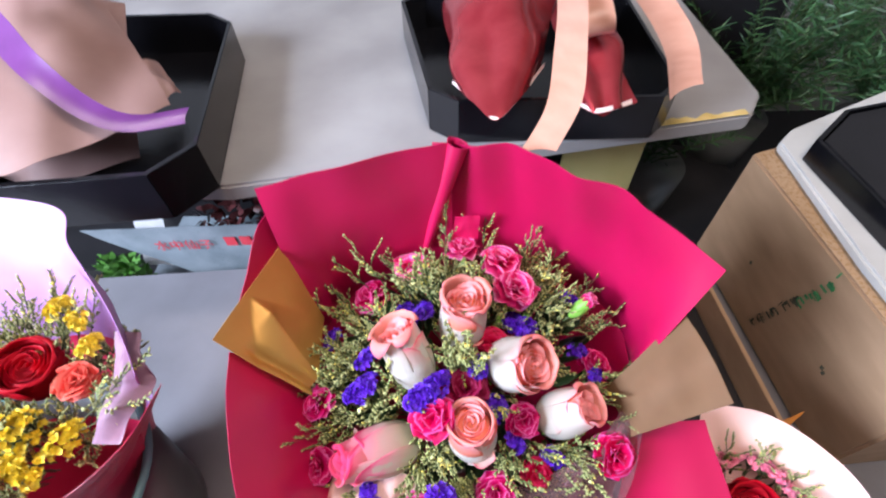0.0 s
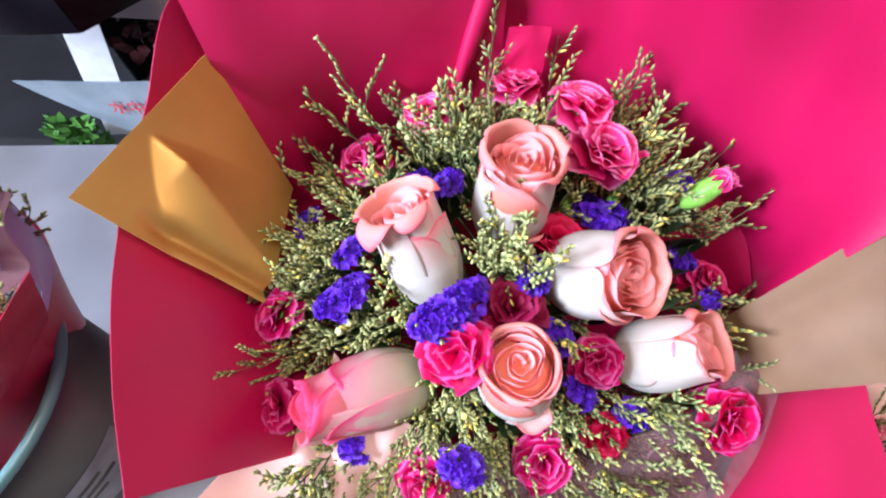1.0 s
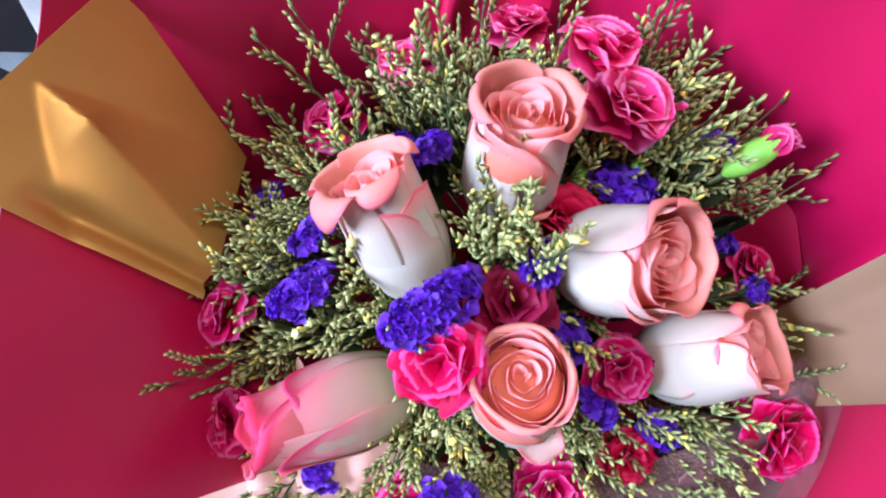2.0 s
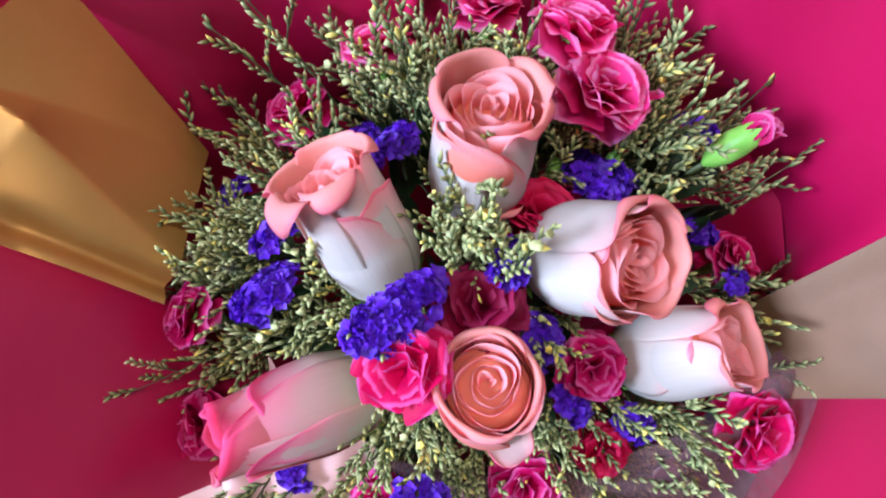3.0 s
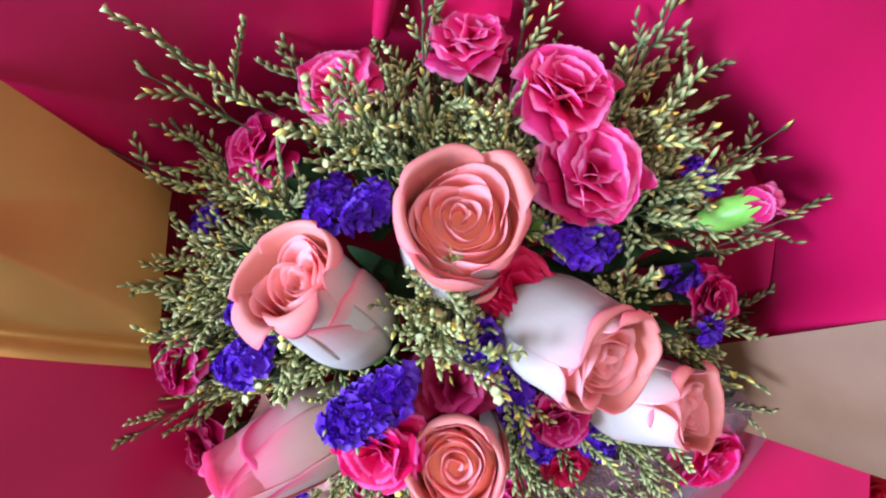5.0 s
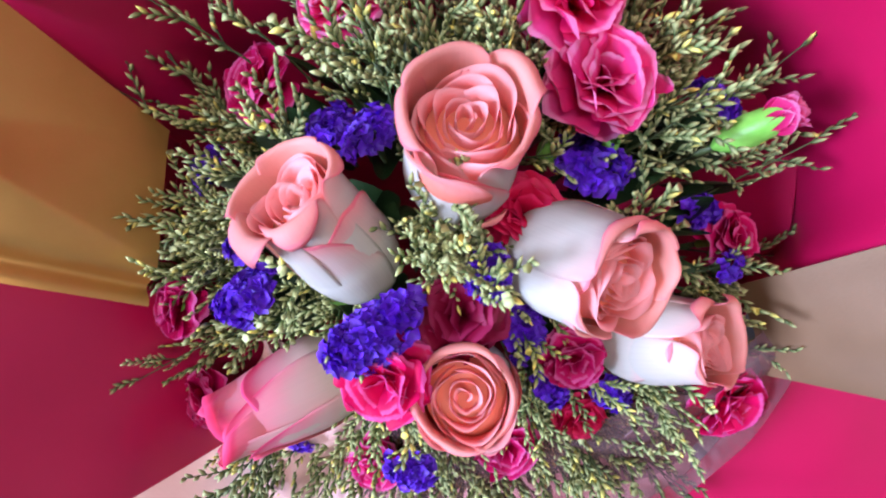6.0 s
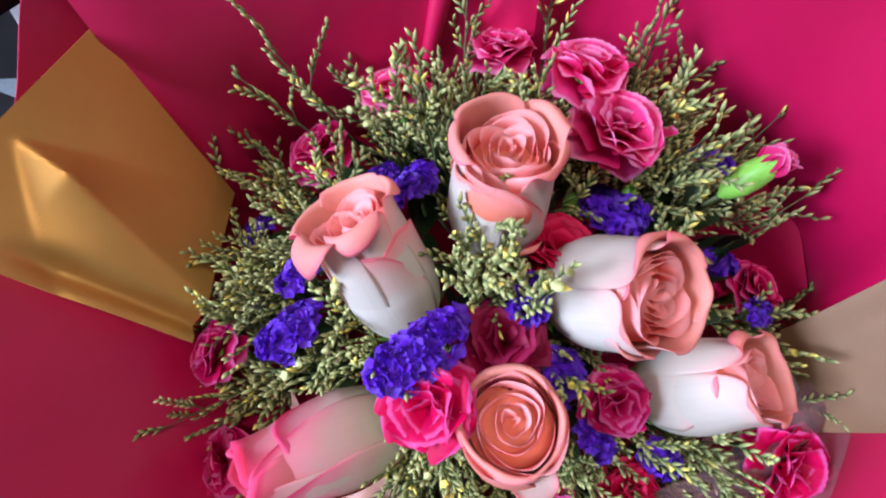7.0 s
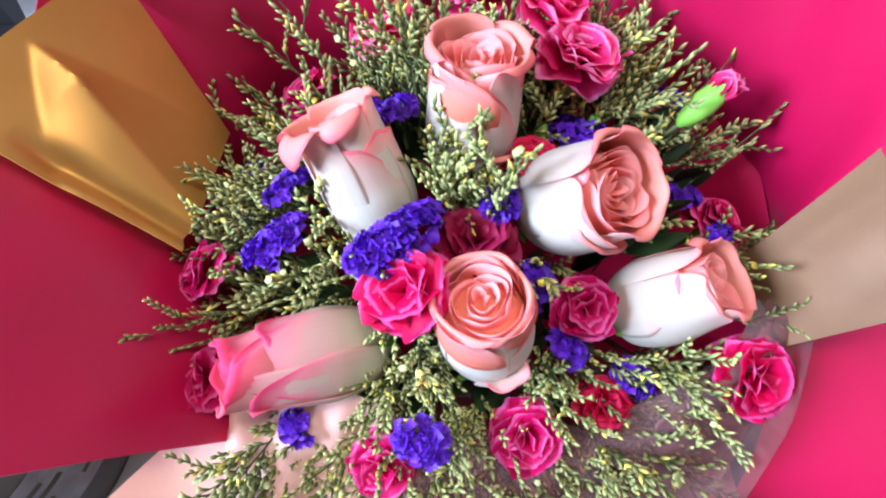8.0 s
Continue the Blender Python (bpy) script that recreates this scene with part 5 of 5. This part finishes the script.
CRESTS = {1: (36, 1.75), 3: (28, 1.55), 2: (70, 1.4), 7: (-20, 1.3)}
STATICE_LABEL = "violet statice head of papery florets"
for at, axis, s, seed, n in (
        ((-0.030, 0.164, 0.838), (-0.1, -0.1, 1), 0.0125, 1, 84), ((-0.037, 0.246, 0.834), (-0.1, 0.2, 1), 0.010, 2, 34),
        ((-0.092, 0.176, 0.815), (-0.4, 0, 0.9), 0.012, 3, 64), ((0.012, 0.190, 0.831), (0, 0, 1), 0.010, 4, 34),
        ((-0.088, 0.202, 0.826), (-0.4, 0.1, 0.9), 0.010, 5, 34), ((-0.134, 0.243, 0.785), (-0.6, 0.2, 0.7), 0.012, 6, 36),
        ((0.055, 0.237, 0.822), (0.1, 0.1, 1), 0.013, 7, 44), ((-0.056, 0.248, 0.826), (-0.2, 0.2, 1), 0.012, 8, 40),
        ((-0.021, 0.098, 0.780), (0, -0.4, 0.9), 0.011, 9, 36), ((0.117, 0.227, 0.786), (0.4, 0.1, 0.9), 0.010, 10, 30),
        ((0.082, 0.134, 0.760), (0.3, -0.3, 0.9), 0.010, 11, 30), ((0.110, 0.270, 0.816), (0.4, 0.3, 0.8), 0.010, 12, 30),
        ((0.030, 0.165, 0.800), (0.1, 0, 1), 0.011, 13, 34), ((0.128, 0.200, 0.790), (0.5, 0, 0.8), 0.008, 14, 24),
        ((-0.085, 0.105, 0.760), (-0.3, -0.4, 0.9), 0.009, 15, 24), ((0.045, 0.140, 0.785), (0.1, -0.2, 1), 0.009, 16, 26)):
    statice(at, axis, s, STATICE_LABEL, seed, n=int(n * 1.7), crest=CRESTS.get(seed))
    HEADS.append((Vector(at), s * 0.9))

# limonium between and around the flowers


def pierces(tip, d, ln):
    """True where a sprig would run through a rose."""
    return any((tip + d * ln * q - c).length < r + 0.006 for c, r in BODIES for q in (0.12, 0.0, -0.15, -0.3, -0.45, -0.6, -0.8))


def hides(tip, d, ln):
    """True where the upper half of a sprig would stand over a flower head."""
    if pierces(tip, d, ln):
        return True
    for c, r in HEADS:
        for q in (0.0, 0.2, 0.4):
            p = tip - d * ln * q
            if (p.x - c.x) ** 2 + (p.y - c.y) ** 2 < (r + 0.006) ** 2 and p.z > c.z - 0.010:
                return True
    return False


HEART = Vector((0.0, 0.225, 0.690))
rnd = random.Random(21)
made, tries = 0, 0
while made < 138 and tries < 6000:
    tries += 1
    a, q = rnd.uniform(0, 2 * math.pi), rnd.random() ** 0.5 * 1.06
    x, y = 0.004 + 0.152 * q * math.cos(a), 0.200 + (0.114 if math.sin(a) > 0 else 0.128) * q * math.sin(a)
    z = 0.752 + 0.40 * (y - 0.104) + 0.052 * math.sqrt(max(0, 1 - min(1, q) ** 2)) + rnd.uniform(-0.034, 0.000)
    tip = Vector((x, y, z))
    d = (tip - HEART).normalized()
    d = (d + Vector((rnd.uniform(-0.5, 0.5), rnd.uniform(-0.5, 0.5), rnd.uniform(-0.1, 0.3)))).normalized()
    sc = rnd.uniform(0.72, 1.05)
    k = rnd.randrange(len(SPRIGS))
    ln = (0.055 + 0.006 * (k % 4)) * sc
    if hides(tip, d, ln):
        continue
    sprig(tip - d * ln, d, rnd.uniform(0, 6.28), sc, SPRIGS[k])
    made += 1
# a few long ones that reach out against the paper
for tip, foot in (((-0.161, 0.276, 0.828), (-0.095, 0.240, 0.790)), ((-0.155, 0.296, 0.838), (-0.095, 0.250, 0.795)), ((-0.118, 0.305, 0.862), (-0.075, 0.270, 0.800)), ((-0.100, 0.310, 0.870), (-0.065, 0.275, 0.80)),
                  ((0.138, 0.294, 0.836), (0.090, 0.245, 0.785)), ((0.160, 0.256, 0.812), (0.100, 0.225, 0.770)), ((-0.157, 0.152, 0.802), (-0.098, 0.165, 0.775)), ((0.166, 0.167, 0.781), (0.105, 0.165, 0.755)),
                  ((0.085, 0.320, 0.868), (0.055, 0.270, 0.805)), ((0.108, 0.305, 0.858), (0.07, 0.26, 0.80)), ((-0.02, 0.325, 0.885), (-0.015, 0.285, 0.815)), ((0.025, 0.325, 0.888), (0.02, 0.285, 0.815)),
                  ((-0.105, 0.085, 0.748), (-0.06, 0.13, 0.735)), ((-0.125, 0.205, 0.83), (-0.075, 0.20, 0.77)), ((0.10, 0.085, 0.735), (0.06, 0.13, 0.73)), ((0.055, 0.07, 0.735), (0.035, 0.125, 0.725)),
                  ((-0.075, 0.072, 0.745), (-0.04, 0.125, 0.73)), ((0.0, 0.072, 0.745), (0.0, 0.12, 0.725)), ((-0.15, 0.215, 0.81), (-0.09, 0.205, 0.77)), ((0.08, 0.30, 0.87), (0.055, 0.26, 0.80))):
    d = Vector(tip) - Vector(foot)
    if pierces(Vector(tip), d.normalized(), d.length):
        continue
    sprig(foot, d, rnd.uniform(0, 6.28), d.length / 0.092, rnd.choice(LONG))
# clumps between the roses, and the loose skirt in front
for cx, cy, cz, n in ((-0.004, 0.200, 0.850, 14), (0.046, 0.158, 0.822, 6), (-0.075, 0.245, 0.838, 6), (-0.02, 0.275, 0.862, 6), (0.085, 0.262, 0.838, 6), (-0.112, 0.200, 0.818, 6), (0.03, 0.275, 0.85, 3)):
    for k in range(n):
        tip = Vector((cx + rnd.uniform(-0.016, 0.016), cy + rnd.uniform(-0.014, 0.014), cz + rnd.uniform(-0.012, 0.003)))
        d = (tip - HEART + Vector((rnd.uniform(-0.07, 0.07), rnd.uniform(-0.07, 0.07), 0))).normalized()
        if pierces(tip, d, 0.058) if cx == -0.004 else hides(tip, d, 0.058):
            continue
        sprig(tip - d * 0.058, d, rnd.uniform(0, 6.28), 0.95, SPRIGS[rnd.randrange(len(SPRIGS))])
for cx, cy, cz in ((0.035, 0.125, 0.776), (0.085, 0.155, 0.785), (0.065, 0.138, 0.772), (0.100, 0.125, 0.758), (0.0, 0.108, 0.765), (-0.045, 0.118, 0.770), (0.125, 0.190, 0.790), (-0.020, 0.125, 0.785), (0.040, 0.180, 0.800)):
    for k in range(4):
        tip = Vector((cx + rnd.uniform(-0.013, 0.013), cy + rnd.uniform(-0.012, 0.012), cz + rnd.uniform(-0.012, 0.004)))
        d = (tip - HEART + Vector((rnd.uniform(-0.06, 0.06), rnd.uniform(-0.07, 0.03), 0))).normalized()
        if pierces(tip, d, 0.052):
            continue
        sprig(tip - d * 0.052, d, rnd.uniform(0, 6.28), 0.86, SPRIGS[rnd.randrange(len(SPRIGS))])
for k in range(34):
    x = -0.115 + 0.225 * k / 33 + rnd.uniform(-0.006, 0.006)
    tip = Vector((x, 0.060 + rnd.uniform(0, 0.045) + 1.6 * x * x, rnd.uniform(0.728, 0.752)))
    d = (tip - Vector((x * 0.45, 0.17, 0.685)) + Vector((rnd.uniform(-0.03, 0.03), 0, rnd.uniform(-0.02, 0.02)))).normalized()
    if pierces(tip, d, 0.06):
        continue
    sprig(tip - d * 0.06, d, rnd.uniform(0, 6.28), 1.0, SPRIGS[rnd.randrange(len(SPRIGS))])
for k in range(12):
    x = rnd.uniform(-0.125, -0.05)
    tip = Vector((x, rnd.uniform(0.070, 0.110), rnd.uniform(0.742, 0.762)))
    d = (tip - Vector((x * 0.5, 0.17, 0.70)) + Vector((rnd.uniform(-0.03, 0.03), 0, rnd.uniform(-0.02, 0.02)))).normalized()
    if not hides(tip, d, 0.06):
        sprig(tip - d * 0.06, d, rnd.uniform(0, 6.28), 1.0, SPRIGS[rnd.randrange(len(SPRIGS))])
for k in range(150):
    a, q = rnd.uniform(0, 6.28), rnd.random() ** 0.5 * 0.97
    x, y = 0.004 + 0.15 * q * math.cos(a), 0.206 + 0.108 * q * math.sin(a)
    z = 0.735 + 0.40 * (y - 0.104) + 0.045 * math.sqrt(1 - q * q)
    d = (Vector((x, y, z)) - HEART + Vector((rnd.uniform(-0.06, 0.06), rnd.uniform(-0.06, 0.06), 0.0))).normalized()
    if pierces(Vector((x, y, z)), d, 0.045):
        continue
    leaf(Vector((x, y, z)) - d * 0.045, d, rnd.uniform(0, 6.28), rnd.uniform(0.030, 0.042))

# ---- bouquet in the bucket, lilac paper ----


def lilac_bouquet():
    w = thing("lilac_bouquet_wrapping", (-0.452, 0.125, 0.512), "lilac and red paper wrapping of a bouquet in a bucket", "bouquet wrapping")
    c = Vector((-0.445, 0.165, 0.0))

    def ring(deg, r, z, ry=None):
        return (c.x + r * math.cos(radians(deg)), c.y + (ry or r) * math.sin(radians(deg)), z)
    foot = [(-0.452 + 0.05 * math.cos(radians(d)), 0.125 + 0.05 * math.sin(radians(d)), 0.513) for d in range(0, 361, 30)]
    sheet("paper_cone", foot, [ring(d, 0.115, 0.74) for d in range(0, 361, 30)], REDPAPER, w, nu=60, nv=12, wave=0.003, seed=21)
    sheet("lilac_sheet", [ring(d, 0.115, 0.74) for d in (10, 40, 70, 100, 130, 160)], [(-0.285, 0.180, 0.845), (-0.318, 0.222, 0.853), (-0.352, 0.265, 0.862), (-0.388, 0.308, 0.872), (-0.428, 0.352, 0.882), (-0.56, 0.36, 0.90)], LILAC, w, "lilac paper", wave=0.008, belly=0.006, seed=22, nu=50, nv=20)
    sheet("red_sheet", [ring(d, 0.113, 0.735) for d in (8, -20, -50, -80, -110, -140)], [(-0.270, 0.180, 0.826), (-0.298, 0.130, 0.808), (-0.345, 0.085, 0.797), (-0.43, 0.05, 0.80), (-0.52, 0.05, 0.81), (-0.58, 0.08, 0.82)], REDPAPER, w, "deep red paper", wave=0.004, seed=23, nu=50, nv=16)
    r = rose((-0.421, 0.207, 0.818), (0.2, -0.1, 0.97), 0.055, 0.055, 0.052, REDROSE, REDROSE, REDROSE, "deep red rose in the lilac paper", 31, ROUND)
    r["group"] = "red roses"
    carnation((-0.372, 0.195, 0.800), (0.3, -0.2, 0.9), 0.020, CORAL, "coral red carnation in the lilac paper", 32, group="carnations in the lilac bouquet")
    for x, y, z, s in ((-0.365, 0.145, 0.785, 0.016), (-0.40, 0.150, 0.795, 0.018), (-0.385, 0.120, 0.785, 0.016), (-0.43, 0.145, 0.795, 0.018), (-0.41, 0.115, 0.785, 0.016), (-0.365, 0.225, 0.815, 0.011), (-0.385, 0.250, 0.822, 0.011), (-0.41, 0.262, 0.825, 0.012)):
        statice((x, y, z), (0.1, -0.2, 1), s, "yellow statice head of papery florets", int(abs(x) * 1000), YELLOW, 46, group="yellow statice in the lilac bouquet")
    g = random.Random(55)
    sheet("mauve_tissue", [(-0.345, 0.245, 0.805), (-0.335, 0.205, 0.810), (-0.328, 0.170, 0.805), (-0.335, 0.140, 0.790)], [(-0.316, 0.235, 0.822), (-0.294, 0.197, 0.822), (-0.285, 0.172, 0.815), (-0.304, 0.137, 0.798)], mottled("mauve_tissue_paper", (0.22, 0.12, 0.17), (0.30, 0.18, 0.24), 40, 0.6, 0.3, 150), w, "crumpled mauve tissue", wave=0.014, belly=0.008, seed=24, nu=40, nv=26)
    for k in range(95):
        a, q = g.uniform(0, 6.28), g.random() ** 0.5
        x, y = -0.432 + 0.10 * q * math.cos(a), 0.192 + 0.095 * q * math.sin(a)
        if (x + 0.432) ** 2 + (y - 0.212) ** 2 < 0.030 ** 2 or (x + 0.375) ** 2 + (y - 0.19) ** 2 < 0.024 ** 2 or (x + 0.40) ** 2 + (y - 0.14) ** 2 < 0.022 ** 2:
            continue
        z = 0.80 + 0.25 * (y - 0.19) - 0.02 * q + g.uniform(-0.02, 0.015)
        d = Vector((x + 0.44, y - 0.17, 0.14)).normalized()
        kk = g.randrange(len(SPRIGS))
        sprig(Vector((x, y, z)) - d * 0.06, d, g.uniform(0, 6), 1.0, SPRIGS[kk], "yellowish limonium sprig in the lilac bouquet", "limonium sprigs in the lilac bouquet")
    for tip in ((-0.285, 0.155, 0.83), (-0.29, 0.185, 0.84)):
        d = Vector(tip) - Vector((-0.37, 0.15, 0.78))
        sprig((-0.37, 0.15, 0.78), d, 1, d.length / 0.092, LONG[0], "thin limonium sprig reaching over the paper", "limonium sprigs in the lilac bouquet")


lilac_bouquet()

# ---- blush bouquet beside the main one ----


def blush_bouquet():
    w = thing("blush_bouquet_wrapping", (0.275, 0.07, TABLE_Z + 0.0008), "blush pink paper wrapping of a red rose bouquet", "bouquet wrapping")
    c = Vector((0.278, 0.075, 0))
    foot = [(c.x + 0.04 * math.cos(radians(d)), c.y + 0.04 * math.sin(radians(d)), TABLE_Z + 0.001) for d in range(0, 361, 30)]
    low = [(c.x + 0.062 * math.cos(radians(d)), c.y + 0.062 * math.sin(radians(d)), 0.665) for d in range(0, 361, 30)]
    sheet("paper_cone", foot, low, BLUSH, w, nu=60, nv=10, wave=0.002, seed=41)
    sheet("paper_sheet", [(c.x + 0.062 * math.cos(radians(d)), c.y + 0.062 * math.sin(radians(d)), 0.665) for d in (130, 100, 70, 40, 10, -20, -50)],
          [(0.252, 0.190, 0.732), (0.275, 0.190, 0.735), (0.315, 0.180, 0.735), (0.352, 0.152, 0.732), (0.378, 0.112, 0.728), (0.385, 0.05, 0.72), (0.37, 0.0, 0.71)], BLUSH, w, "blush pink paper", wave=0.003, belly=0.006, seed=42, nu=60, nv=16)
    r = rose((0.280, 0.095, 0.715), (0, -0.1, 1), 0.05, 0.058, 0.054, REDROSE, REDROSE, REDROSE, "deep red rose in the blush paper", 51, ROUND)
    r["group"] = "red roses"
    g = random.Random(77)
    for k in range(12):
        a = radians(150 - 16 * k)
        p = (0.280 + 0.048 * math.cos(a), 0.098 + 0.046 * math.sin(a), 0.706 + g.uniform(-0.006, 0.006))
        statice(p, (math.cos(a) * 0.4, math.sin(a) * 0.4, 1), 0.009, "small pink filler floret cluster round the red rose", 60 + k, PINKFLORET, 20, "pink_floret_cluster", "filler flower", "pink filler flowers")
    for k in range(8):
        a = radians(140 - 22 * k)
        d = Vector((math.cos(a) * 0.5, math.sin(a) * 0.5, 1)).normalized()
        p = Vector((0.280 + 0.054 * math.cos(a), 0.098 + 0.050 * math.sin(a), 0.715))
        sprig(p - d * 0.05, d, k, 0.8, SPRIGS[k % 9], "limonium sprig beside the red rose", "limonium sprigs in the blush bouquet")


blush_bouquet()


# unseen fixture, added to go with the overhead fill light
def tube_lamp():
    t = thing("tube_lamp", (0.15, -0.1, 3.2), "white tube lamp on the ceiling, out of view, added as fill", "ceiling lamp")
    part("housing", box_bm(-0.62, 0.62, -0.04, 0.04, -0.035, -0.001), WHITE, t)
    vs, fs = tube_mesh("t", [Vector((-0.6, 0, -0.052)), Vector((0, 0, -0.052)), Vector((0.6, 0, -0.052))], 0.013, TUBE, 12, 1, 4)
    put("tube", mesh_of("tube", vs, fs, TUBE), t)


tube_lamp()
